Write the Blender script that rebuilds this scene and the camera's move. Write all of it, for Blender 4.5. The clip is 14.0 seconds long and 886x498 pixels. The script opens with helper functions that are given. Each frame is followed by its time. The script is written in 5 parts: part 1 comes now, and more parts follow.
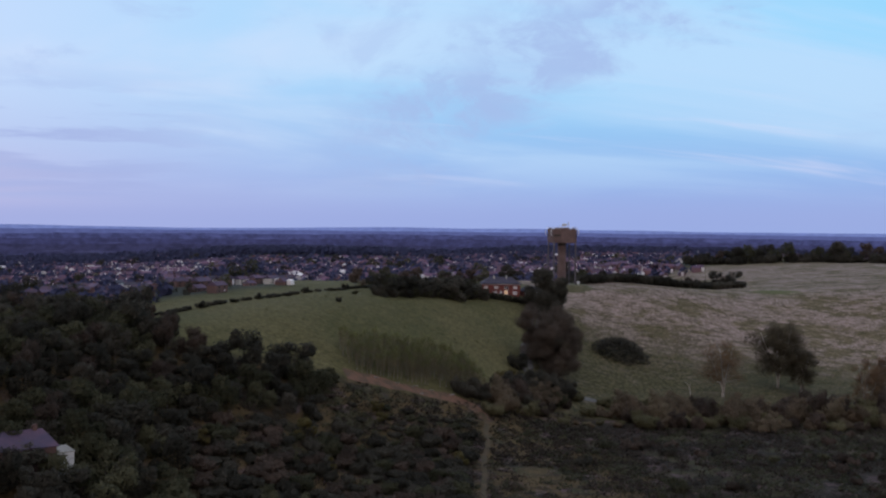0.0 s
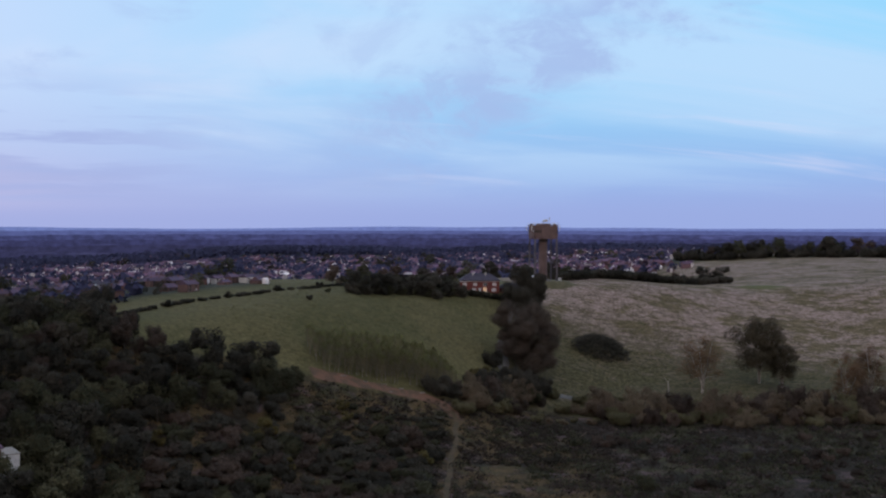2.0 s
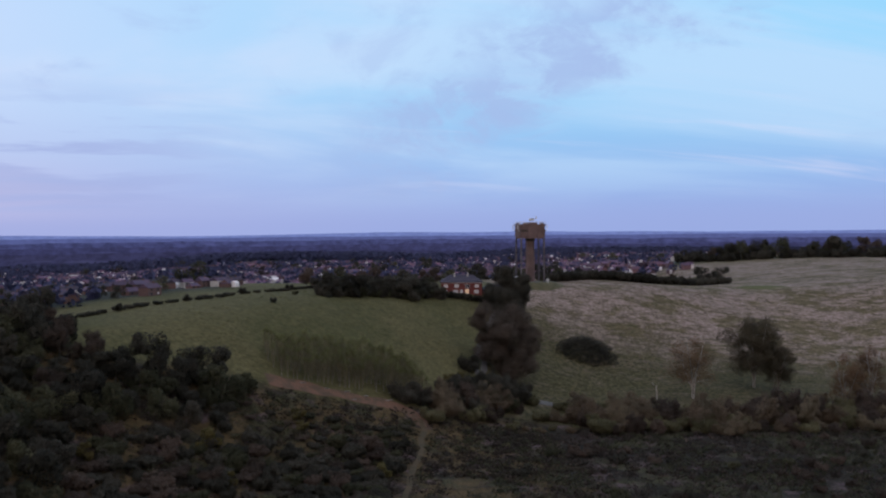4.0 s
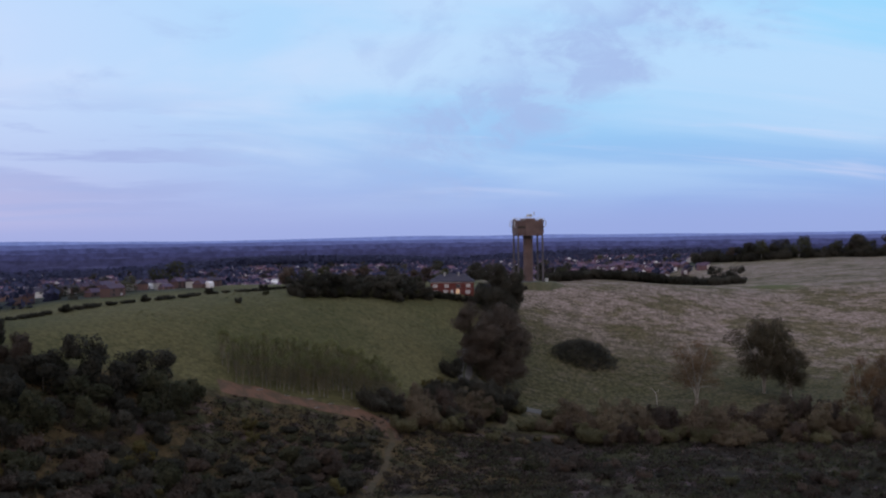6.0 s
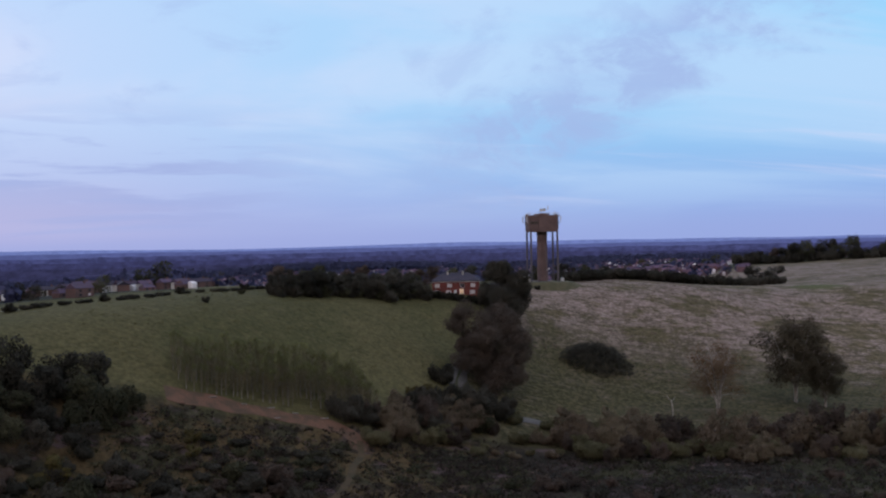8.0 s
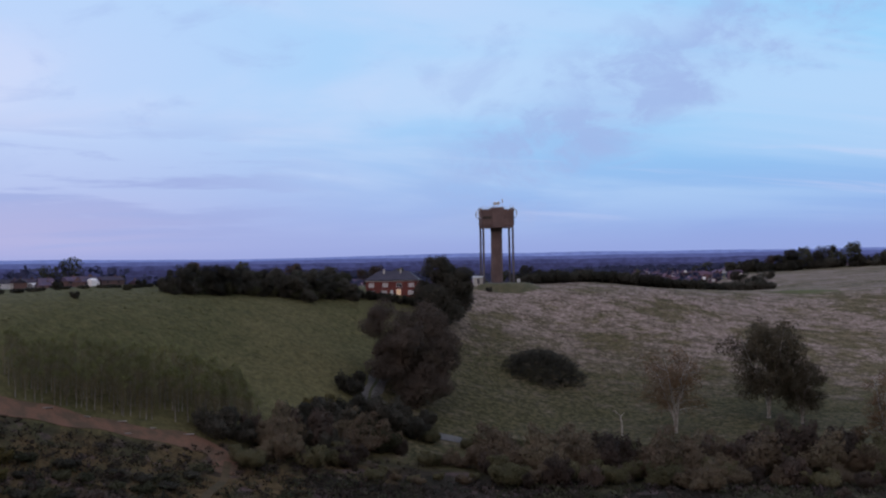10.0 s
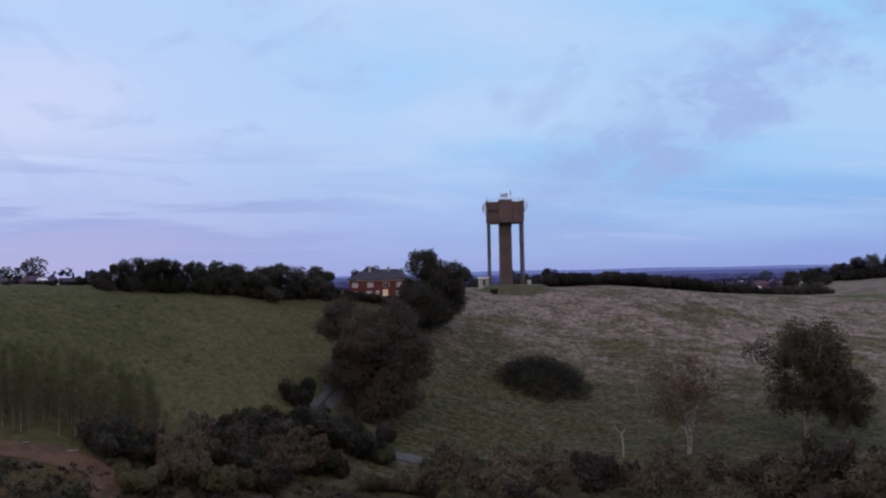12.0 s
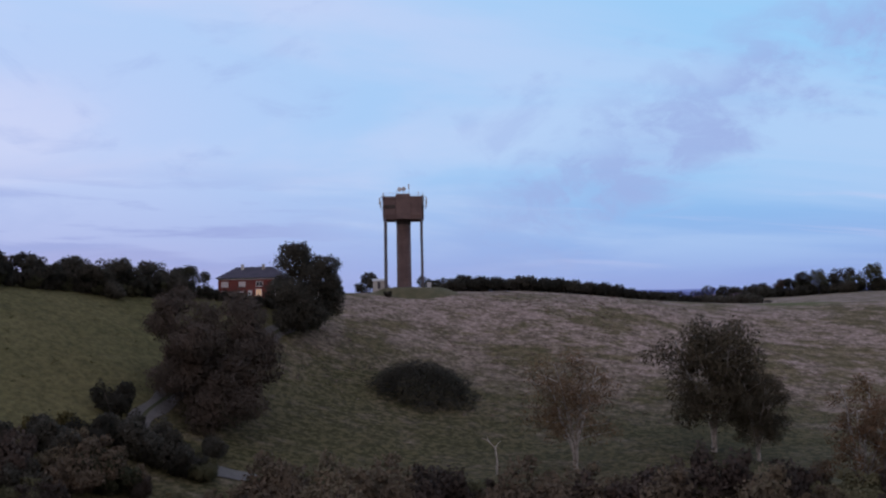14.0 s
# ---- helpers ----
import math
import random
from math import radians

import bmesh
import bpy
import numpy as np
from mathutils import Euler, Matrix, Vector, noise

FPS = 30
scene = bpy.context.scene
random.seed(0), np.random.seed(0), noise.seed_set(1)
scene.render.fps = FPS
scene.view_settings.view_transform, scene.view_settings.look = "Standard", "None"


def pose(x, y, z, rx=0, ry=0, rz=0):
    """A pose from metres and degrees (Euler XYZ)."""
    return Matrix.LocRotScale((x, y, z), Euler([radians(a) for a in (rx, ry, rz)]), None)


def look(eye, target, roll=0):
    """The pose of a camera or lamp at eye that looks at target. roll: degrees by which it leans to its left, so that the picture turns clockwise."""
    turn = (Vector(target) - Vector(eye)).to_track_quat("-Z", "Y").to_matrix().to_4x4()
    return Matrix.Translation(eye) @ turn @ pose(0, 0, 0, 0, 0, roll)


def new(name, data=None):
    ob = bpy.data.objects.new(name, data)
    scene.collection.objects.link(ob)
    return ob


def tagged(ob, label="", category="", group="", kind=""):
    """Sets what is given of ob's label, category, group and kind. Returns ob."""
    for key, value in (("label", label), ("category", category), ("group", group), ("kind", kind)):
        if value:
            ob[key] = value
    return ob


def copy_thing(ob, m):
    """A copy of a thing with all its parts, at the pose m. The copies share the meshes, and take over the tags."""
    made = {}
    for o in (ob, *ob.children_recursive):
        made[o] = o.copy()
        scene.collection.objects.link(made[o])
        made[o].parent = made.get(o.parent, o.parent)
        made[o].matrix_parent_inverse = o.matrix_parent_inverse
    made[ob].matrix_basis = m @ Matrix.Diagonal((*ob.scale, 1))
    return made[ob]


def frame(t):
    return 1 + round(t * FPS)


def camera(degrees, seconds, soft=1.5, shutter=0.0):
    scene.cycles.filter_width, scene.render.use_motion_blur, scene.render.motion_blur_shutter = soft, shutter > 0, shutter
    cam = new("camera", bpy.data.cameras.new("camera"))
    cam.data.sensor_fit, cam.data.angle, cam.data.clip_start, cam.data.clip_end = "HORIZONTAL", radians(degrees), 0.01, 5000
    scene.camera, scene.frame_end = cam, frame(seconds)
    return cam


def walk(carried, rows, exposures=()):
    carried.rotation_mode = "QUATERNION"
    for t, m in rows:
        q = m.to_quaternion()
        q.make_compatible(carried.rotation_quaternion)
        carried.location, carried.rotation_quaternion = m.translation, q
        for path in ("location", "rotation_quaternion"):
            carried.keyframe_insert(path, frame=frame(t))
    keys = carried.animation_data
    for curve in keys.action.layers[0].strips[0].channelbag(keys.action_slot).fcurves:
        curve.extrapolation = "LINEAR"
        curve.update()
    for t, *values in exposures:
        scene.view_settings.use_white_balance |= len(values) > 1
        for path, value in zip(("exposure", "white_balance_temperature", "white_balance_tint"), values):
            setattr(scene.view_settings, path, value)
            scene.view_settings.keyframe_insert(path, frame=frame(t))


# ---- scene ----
# Camera: drone gliding down over a heath towards a water tower on a low hill.
cam = camera(45.0, 14.0, soft=2.2)
ROWS = [
    (0.0, -155.0, -508.2, 29.53, -10.62, -1.40, -0.62),
    (0.5, -152.5, -508.1, 29.35, -10.09, -1.43, -0.53),
    (1.0, -149.9, -507.7, 29.05, -10.38, -1.44, -0.37),
    (1.5, -147.0, -506.6, 28.60, -10.22, -1.42, -0.15),
    (2.0, -143.9, -504.6, 28.22, -10.57, -1.42, -0.11),
    (2.5, -140.2, -501.4, 27.58, -10.58, -1.37, 0.05),
    (3.0, -136.1, -496.9, 26.66, -10.19, -1.24, 0.22),
    (5.5, -112.2, -468.4, 22.05, -9.76, -0.83, 0.63),
    (6.0, -107.3, -462.0, 20.95, -8.53, -0.73, 0.77),
    (6.5, -102.2, -455.3, 19.70, -8.92, -0.62, 0.83),
    (7.0, -96.8, -448.3, 18.47, -8.31, -0.46, 1.17),
    (7.5, -91.0, -440.8, 17.13, -5.43, -0.27, 1.16),
    (8.0, -84.5, -432.5, 15.61, -5.76, -0.19, 1.18),
    (8.5, -77.4, -423.1, 13.78, -7.66, 0.05, 0.91),
    (11.0, -41.1, -371.6, 4.83, -1.59, 1.31, 1.18),
    (11.5, -34.7, -361.6, 2.74, -0.28, 1.76, 1.33),
    (12.0, -28.6, -352.1, 0.67, -1.30, 1.88, 1.19),
    (12.5, -22.7, -343.2, -1.31, -3.77, 2.32, 1.15),
    (13.0, -17.1, -335.0, -3.50, -2.70, 2.71, 1.11),
    (13.5, -11.6, -327.6, -5.34, -3.32, 3.10, 1.17),
    (14.0, -6.1, -320.6, -6.67, -3.19, 3.25, 0.99),
]


def aim(x, y, z, yaw, pitch, roll):
    yw, pt = radians(yaw), radians(pitch)
    way = Vector((-math.sin(yw) * math.cos(pt), math.cos(yw) * math.cos(pt), math.sin(pt)))
    return look((x, y, z), Vector((x, y, z)) + way * 50.0, -roll)


# the picture darkens a little and cools towards the end
EXPOSURES = [(0.0, -0.06, 6450, 12), (6.5, -0.08, 6420, 13), (8.5, -0.12, 6350, 14), (11.0, -0.19, 6220, 16), (14.0, -0.25, 6200, 19)]
walk(cam, [(t, aim(*r)) for t, *r in ROWS], EXPOSURES)

# ------------------------------------------------------------------ world and light
world = bpy.data.worlds.new("dusk_sky")
scene.world = world
world.use_nodes = True


class Nodes:
    """Short hand for building node trees."""

    def __init__(self, tree):
        self.t = tree
        self.n = tree.nodes
        self.l = tree.links

    def add(self, kind, **props):
        nd = self.n.new(kind)
        for key, value in props.items():
            if key == "operation":
                nd.operation = value
            elif key == "data_type":
                nd.data_type = value
            elif key == "blend_type":
                nd.blend_type = value
            elif key == "clamp":
                nd.use_clamp = value
        return nd

    def put(self, socket, value):
        if isinstance(value, bpy.types.NodeSocket):
            self.l.new(value, socket)
        elif isinstance(value, (tuple, list)) and len(value) == 3 and socket.type == "RGBA":
            socket.default_value = (*value, 1.0)
        else:
            socket.default_value = value

    def math(self, op, a, b=0.0, clamp=False):
        nd = self.add("ShaderNodeMath", operation=op, clamp=clamp)
        self.put(nd.inputs[0], a)
        self.put(nd.inputs[1], b)
        return nd.outputs[0]

    def mix(self, fac, a, b, mode="MIX"):
        nd = self.n.new("ShaderNodeMix")
        nd.data_type = "RGBA"
        nd.blend_type = mode
        self.put(nd.inputs[0], fac)
        self.put(nd.inputs[6], a)
        self.put(nd.inputs[7], b)
        return nd.outputs[2]

    def ramp(self, value, lo, hi, a=0.0, b=1.0):
        nd = self.n.new("ShaderNodeMapRange")
        nd.interpolation_type = "SMOOTHSTEP"
        for k, v in enumerate((value, lo, hi, a, b)):
            self.put(nd.inputs[k], v)
        return nd.outputs[0]

    def noise(self, vector, scale, detail=3.0, rough=0.55, distortion=0.0):
        nd = self.n.new("ShaderNodeTexNoise")
        self.put(nd.inputs["Vector"], vector)
        nd.inputs["Scale"].default_value = scale
        nd.inputs["Detail"].default_value = detail
        nd.inputs["Roughness"].default_value = rough
        nd.inputs["Distortion"].default_value = distortion
        return nd.outputs[0]

    def mapping(self, vector, loc=(0, 0, 0), rot=(0, 0, 0), scale=(1, 1, 1)):
        nd = self.n.new("ShaderNodeMapping")
        self.put(nd.inputs[0], vector)
        nd.inputs[1].default_value, nd.inputs[2].default_value, nd.inputs[3].default_value = loc, rot, scale
        return nd.outputs[0]


w = Nodes(world.node_tree)
background = w.n["Background"]
sky = w.n.new("ShaderNodeTexSky")
sky.sky_type, sky.sun_disc = "NISHITA", False
sky.sun_elevation, sky.sun_rotation = radians(2.0), radians(-75)
sky.air_density, sky.dust_density, sky.ozone_density = 1.2, 1.0, 3.0
way = w.n.new("ShaderNodeTexCoord").outputs["Generated"]
split = w.n.new("ShaderNodeSeparateXYZ")
w.put(split.inputs[0], way)
up = split.outputs[2]
side = split.outputs[0]
# flat cloud layer seen in perspective: direction divided by height
ahead = split.outputs[1]
flat = w.n.new("ShaderNodeCombineXYZ")
lift = w.math("ADD", w.math("MAXIMUM", up, 0.0), 0.22)
w.put(flat.inputs[0], w.math("DIVIDE", side, lift))
w.put(flat.inputs[1], w.math("DIVIDE", ahead, lift))
veil = w.noise(w.mapping(flat.outputs[0], loc=(1.7, 0.4, 0), rot=(0, 0, radians(-28)), scale=(0.6, 1.3, 1)), 0.8, 6.0, 0.55, 0.5)
puffs = w.noise(w.mapping(way, loc=(4.2, 1.3, 0.6), scale=(1.0, 1.0, 1.9)), 8.5, 8.0, 0.60, 0.5)
wisps = w.noise(w.mapping(flat.outputs[0], loc=(2.2, 5.3, 0), rot=(0, 0, radians(12)), scale=(0.5, 2.4, 1)), 1.5, 5.0, 0.55, 0.3)
left = w.ramp(side, 0.34, -0.36)
clear = w.mix(w.ramp(up, 0.0, 0.17), (0.30, 0.46, 0.84), (0.31, 0.69, 0.99))
warm = w.mix(w.ramp(up, 0.0, 0.15), (0.45, 0.515, 0.84), (0.58, 0.72, 0.975))
base = w.mix(left, clear, warm)
base = w.mix(w.ramp(up, 0.16, 0.30, 0.0, 0.45), base, (0.45, 0.74, 0.99))
base = w.mix(w.ramp(up, 0.055, 0.0, 0.0, 0.6), base, (0.35, 0.41, 0.74))
light_cloud = w.mix(w.math("MULTIPLY", w.ramp(veil, 0.40, 0.60, 0.0, 0.80), w.ramp(up, 0.0, 0.10)), base, w.mix(left, (0.53, 0.74, 0.985), (0.70, 0.77, 0.97)))
# the long bank of grey-violet cloud that climbs to the upper right
bank = w.math("SUBTRACT", up, w.math("ADD", w.math("MULTIPLY", w.math("SUBTRACT", side, 0.19), 0.5), 0.120))
bank = w.math("ADD", bank, w.math("MULTIPLY", w.math("SUBTRACT", puffs, 0.5), 0.26))
bank = w.math("MULTIPLY", w.ramp(w.math("ABSOLUTE", bank), 0.074, 0.010), w.math("MULTIPLY", w.ramp(side, 0.03, 0.16), w.ramp(side, 0.70, 0.48)))
bank = w.math("MULTIPLY", bank, w.math("MULTIPLY", w.ramp(puffs, 0.28, 0.52), w.ramp(w.noise(w.mapping(way, loc=(1.2, 0.3, 2.6), scale=(1.0, 1.0, 1.7)), 24.0, 6.0, 0.62, 0.4), 0.36, 0.58, 0.35, 1.0)))
banked = w.mix(w.math("MULTIPLY", bank, 0.80), light_cloud, (0.375, 0.505, 0.82))
dark_cloud = w.mix(w.math("MULTIPLY", w.ramp(puffs, 0.52, 0.68, 0.0, 0.34), w.ramp(up, 0.03, 0.12)), banked, (0.38, 0.50, 0.82))
bright = w.mix(w.math("MULTIPLY", w.math("MULTIPLY", w.ramp(wisps, 0.55, 0.70, 0.0, 0.5), w.ramp(side, 0.02, 0.22)), w.math("MULTIPLY", w.ramp(up, 0.02, 0.06), w.ramp(up, 0.16, 0.08))), dark_cloud, (0.72, 0.74, 0.95))
# low grey-blue streaks on the sunset side
low = w.noise(w.mapping(way, loc=(0.3, 0, 0.7), scale=(2.2, 2.2, 22)), 1.6, 6.0, 0.6, 0.4)
low = w.math("MULTIPLY", w.math("MULTIPLY", w.ramp(low, 0.44, 0.55, 0.0, 0.75), w.ramp(side, 0.02, -0.16)), w.math("MULTIPLY", w.ramp(up, 0.012, 0.035), w.ramp(up, 0.15, 0.07)))
bright = w.mix(low, bright, (0.36, 0.45, 0.78))
# a rosy strip above the horizon on that side
rose = w.math("MULTIPLY", w.math("MULTIPLY", w.ramp(side, -0.06, -0.30, 0.0, 0.22), w.ramp(wisps, 0.40, 0.58)), w.math("MULTIPLY", w.ramp(up, 0.0, 0.025), w.ramp(up, 0.075, 0.03)))
bright = w.mix(rose, bright, (0.74, 0.60, 0.78))
# behind the camera the sky still holds the warmth of the sunset
glow = w.mix(w.ramp(ahead, 0.25, -0.55), bright, (0.74, 0.67, 0.65))
zenith = w.mix(w.ramp(up, 0.42, 0.85), glow, (0.60, 0.67, 0.80))
colour = w.mix(0.04, zenith, sky.outputs[0], "ADD")
w.put(background.inputs[0], colour)
background.inputs[1].default_value = 1.0

sun = new("sun", bpy.data.lights.new("sun", "SUN"))
sun.data.energy, sun.data.angle, sun.data.color = 0.22, radians(40), (1.0, 0.78, 0.68)
sun.matrix_world = look((-75, -50, 22), (0, 0, 0))

# ------------------------------------------------------------------ materials


def material(name, build, rough=0.85, bump=0.0, metal=0.0, spec=0.3):
    """build(nodes, position) gives (colour, height or None)."""
    m = bpy.data.materials.new(name)
    m.use_nodes = True
    k = Nodes(m.node_tree)
    shader = k.n["Principled BSDF"]
    pos = k.n.new("ShaderNodeNewGeometry").outputs["Position"]
    colour, height = build(k, pos)
    k.put(shader.inputs["Base Color"], colour)
    shader.inputs["Roughness"].default_value = rough
    shader.inputs["Metallic"].default_value = metal
    shader.inputs["Specular IOR Level"].default_value = spec
    if height is not None and bump:
        b = k.n.new("ShaderNodeBump")
        b.inputs["Strength"].default_value = 0.8
        b.inputs["Distance"].default_value = bump
        k.put(b.inputs["Height"], height)
        k.put(shader.inputs["Normal"], b.outputs[0])
    return m


def weathered(name, a, b, scale=0.6, rough=0.85, bump=0.02, spread=0.25, metal=0.0, island=False):
    """Two tones in large stains and fine grain, with a little difference between copies."""

    def build(k, pos):
        big = k.ramp(k.noise(pos, scale, 4.0), 0.35, 0.65)
        fine = k.noise(pos, scale * 9, 3.0)
        c = k.mix(big, a, b)
        rnd = k.n.new("ShaderNodeNewGeometry").outputs["Random Per Island"] if island else k.n.new("ShaderNodeObjectInfo").outputs["Random"]
        v = k.math("ADD", k.math("MULTIPLY", fine, 0.5), k.math("MULTIPLY", rnd, spread))
        v = k.math("ADD", v, 0.75 - spread / 2)
        h = k.n.new("ShaderNodeHueSaturation")
        k.put(h.inputs["Value"], v)
        k.put(h.inputs["Color"], c)
        return h.outputs[0], fine

    return material(name, build, rough, bump, metal)


def foliage(name, a, b, c, tip=None):
    """Leaves: three tones, mixed leaf by leaf and tree by tree; each clump is shaded as part of its rounded bough."""
    m = bpy.data.materials.new(name)
    m.use_nodes = True
    k = Nodes(m.node_tree)
    shader = k.n["Principled BSDF"]
    geo = k.n.new("ShaderNodeNewGeometry")
    isl = geo.outputs["Random Per Island"]
    rnd = k.n.new("ShaderNodeObjectInfo").outputs["Random"]
    patch = k.ramp(k.noise(geo.outputs["Position"], 0.25, 3.0), 0.38, 0.64)
    col = k.mix(patch, a, b)
    col = k.mix(k.ramp(k.math("ADD", k.math("MULTIPLY", isl, 0.55), k.math("MULTIPLY", rnd, 0.6)), 0.45, 1.2), col, c)
    if tip:
        own = k.n.new("ShaderNodeSeparateXYZ")
        k.put(own.inputs[0], k.n.new("ShaderNodeTexCoord").outputs["Object"])
        col = k.mix(k.ramp(own.outputs[2], 10.0, 13.5), col, tip)
    h = k.n.new("ShaderNodeHueSaturation")
    k.put(h.inputs["Value"], k.math("ADD", k.math("MULTIPLY", isl, 0.14), k.math("ADD", k.math("MULTIPLY", rnd, 0.5), 0.66)))
    k.put(h.inputs["Color"], col)
    k.put(shader.inputs["Base Color"], h.outputs[0])
    shader.inputs["Roughness"].default_value = 0.8
    shader.inputs["Specular IOR Level"].default_value = 0.1
    puff = k.n.new("ShaderNodeAttribute")
    puff.attribute_name = "puff"
    turn = k.n.new("ShaderNodeVectorTransform")
    turn.vector_type, turn.convert_from, turn.convert_to = "NORMAL", "OBJECT", "WORLD"
    k.put(turn.inputs[0], puff.outputs["Vector"])
    both = k.n.new("ShaderNodeVectorMath")
    both.operation = "MULTIPLY_ADD"
    k.put(both.inputs[0], turn.outputs[0])
    both.inputs[1].default_value = (1.4, 1.4, 1.4)
    k.put(both.inputs[2], geo.outputs["Normal"])
    unit = k.n.new("ShaderNodeVectorMath")
    unit.operation = "NORMALIZE"
    k.put(unit.inputs[0], both.outputs[0])
    k.put(shader.inputs["Normal"], unit.outputs[0])
    through_leaf = k.n.new("ShaderNodeBsdfTranslucent")
    k.put(through_leaf.inputs["Color"], h.outputs[0])
    mixed = k.n.new("ShaderNodeMixShader")
    mixed.inputs[0].default_value = 0.25
    k.put(mixed.inputs[1], shader.outputs[0])
    k.put(mixed.inputs[2], through_leaf.outputs[0])
    k.put(k.n["Material Output"].inputs["Surface"], mixed.outputs[0])
    return m


LEAF_DARK = foliage("leaves_dark_green", (0.043, 0.042, 0.034), (0.058, 0.054, 0.044), (0.084, 0.074, 0.060))
LEAF_OAK = foliage("leaves_turning", (0.074, 0.058, 0.049), (0.096, 0.070, 0.058), (0.120, 0.083, 0.066))
LEAF_MOSS = foliage("leaves_moss_green", (0.058, 0.060, 0.036), (0.079, 0.077, 0.047), (0.112, 0.104, 0.060))
LEAF_GOLD = foliage("leaves_yellowing", (0.108, 0.090, 0.036), (0.130, 0.102, 0.040), (0.090, 0.082, 0.036))
LEAF_RUST = foliage("leaves_thin_russet", (0.158, 0.092, 0.056), (0.196, 0.113, 0.064), (0.133, 0.090, 0.052))
LEAF_HEDGE = foliage("leaves_brown_green", (0.146, 0.110, 0.078), (0.184, 0.132, 0.092), (0.144, 0.122, 0.078))
LEAF_OLIVE = foliage("leaves_olive", (0.112, 0.105, 0.058), (0.145, 0.130, 0.072), (0.176, 0.150, 0.086))
LEAF_BROAD_OAK = foliage("leaves_oak_brown", (0.122, 0.096, 0.080), (0.152, 0.114, 0.092), (0.122, 0.107, 0.078))
LEAF_BIRCH = foliage("leaves_birch_olive", (0.082, 0.070, 0.048), (0.105, 0.085, 0.057), (0.131, 0.102, 0.066))
LEAF_POPLAR = foliage("leaves_poplar", (0.212, 0.176, 0.104), (0.236, 0.194, 0.114), (0.262, 0.214, 0.128), (0.170, 0.172, 0.068))
GRASS_BLADES = foliage("pasture_blades", (0.104, 0.102, 0.043), (0.126, 0.118, 0.050), (0.152, 0.136, 0.064))
BARK = weathered("bark_grey_brown", (0.075, 0.06, 0.05), (0.12, 0.10, 0.085), 1.2, 0.9, 0.03)
BARK_POPLAR = weathered("bark_poplar", (0.27, 0.24, 0.23), (0.17, 0.15, 0.14), 1.4, 0.85, 0.02)
BARK_PALE = weathered("bark_pale_birch", (0.42, 0.38, 0.35), (0.22, 0.19, 0.17), 1.4, 0.8, 0.02)
BRICK_TOWER = weathered("tower_brown_concrete", (0.128, 0.086, 0.084), (0.168, 0.112, 0.106), 0.25, 0.9, 0.03, 0.08)
TOWER_LEG = weathered("tower_leg_concrete", (0.090, 0.082, 0.098), (0.120, 0.108, 0.122), 0.3, 0.9, 0.02, 0.08)
TOWER_DARK = weathered("tower_dark_recess", (0.05, 0.04, 0.035), (0.07, 0.055, 0.05), 0.5)
STEEL = weathered("galvanised_steel", (0.52, 0.52, 0.54), (0.62, 0.62, 0.64), 2.0, 0.5, 0.0, 0.1, 0.2)
WHITE = weathered("white_paint", (0.72, 0.72, 0.74), (0.62, 0.62, 0.64), 0.8, 0.6, 0.0)
BRICK_RED = weathered("red_brick", (0.205, 0.058, 0.050), (0.165, 0.050, 0.046), 0.5, 0.85, 0.01, 0.1)
BRICK_BROWN = weathered("brown_brick", (0.15, 0.085, 0.075), (0.11, 0.07, 0.068), 0.3, 0.85, 0.01, 0.5)
RENDERED = weathered("pale_render", (0.50, 0.47, 0.45), (0.40, 0.38, 0.36), 0.3, 0.8, 0.0, 0.5)
SLATE = weathered("slate_roof", (0.036, 0.031, 0.050), (0.050, 0.043, 0.064), 0.5, 0.75, 0.02, 0.3)
# violet in town tiles and far brick walls puts distance haze into their colour
TILE = weathered("clay_tile_roof", (0.102, 0.062, 0.098), (0.068, 0.052, 0.092), 0.3, 0.8, 0.02, 0.7)
TILE_FAR_HAZED = weathered("far_tile_roofs_hazed", (0.155, 0.082, 0.124), (0.092, 0.062, 0.112), 0.02, 0.8, 0.0, 0.9, island=True)
WALL_FAR_HAZED = weathered("far_brick_walls_hazed", (0.185, 0.098, 0.110), (0.130, 0.085, 0.105), 0.02, 0.85, 0.0, 0.7, island=True)
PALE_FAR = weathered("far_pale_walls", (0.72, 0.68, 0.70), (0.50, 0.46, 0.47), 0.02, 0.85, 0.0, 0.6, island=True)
ASPHALT = weathered("lane_asphalt", (0.150, 0.134, 0.130), (0.110, 0.099, 0.096), 0.4, 0.9, 0.01)
VERGE = weathered("verge_grass", (0.055, 0.06, 0.028), (0.075, 0.07, 0.035), 0.4, 0.95, 0.05)
SOIL = weathered("bare_brown_track", (0.155, 0.082, 0.054), (0.088, 0.058, 0.039), 0.35, 0.95, 0.06)
TRAIL = weathered("trodden_dry_grass", (0.078, 0.052, 0.029), (0.048, 0.038, 0.020), 0.3, 0.95, 0.05)
MOUND_GRASS = weathered("mound_grass", (0.080, 0.076, 0.040), (0.115, 0.098, 0.056), 0.3, 0.95, 0.05)
HEATHER = foliage("scrub_leaves", (0.036, 0.031, 0.024), (0.048, 0.039, 0.029), (0.080, 0.056, 0.057))
# the blue in these far leaves stands in for haze over the distance
LEAF_FAR_HAZED = foliage("leaves_far_woods_hazed", (0.054, 0.057, 0.112), (0.070, 0.073, 0.142), (0.090, 0.092, 0.175))
STRAW = foliage("dry_stems", (0.190, 0.142, 0.122), (0.225, 0.166, 0.148), (0.265, 0.198, 0.180))


def glass(name, dark=0.04):
    return material(name, lambda k, pos: ((dark, dark, dark * 1.3), None), 0.12, spec=0.6)


PANE = glass("window_glass")


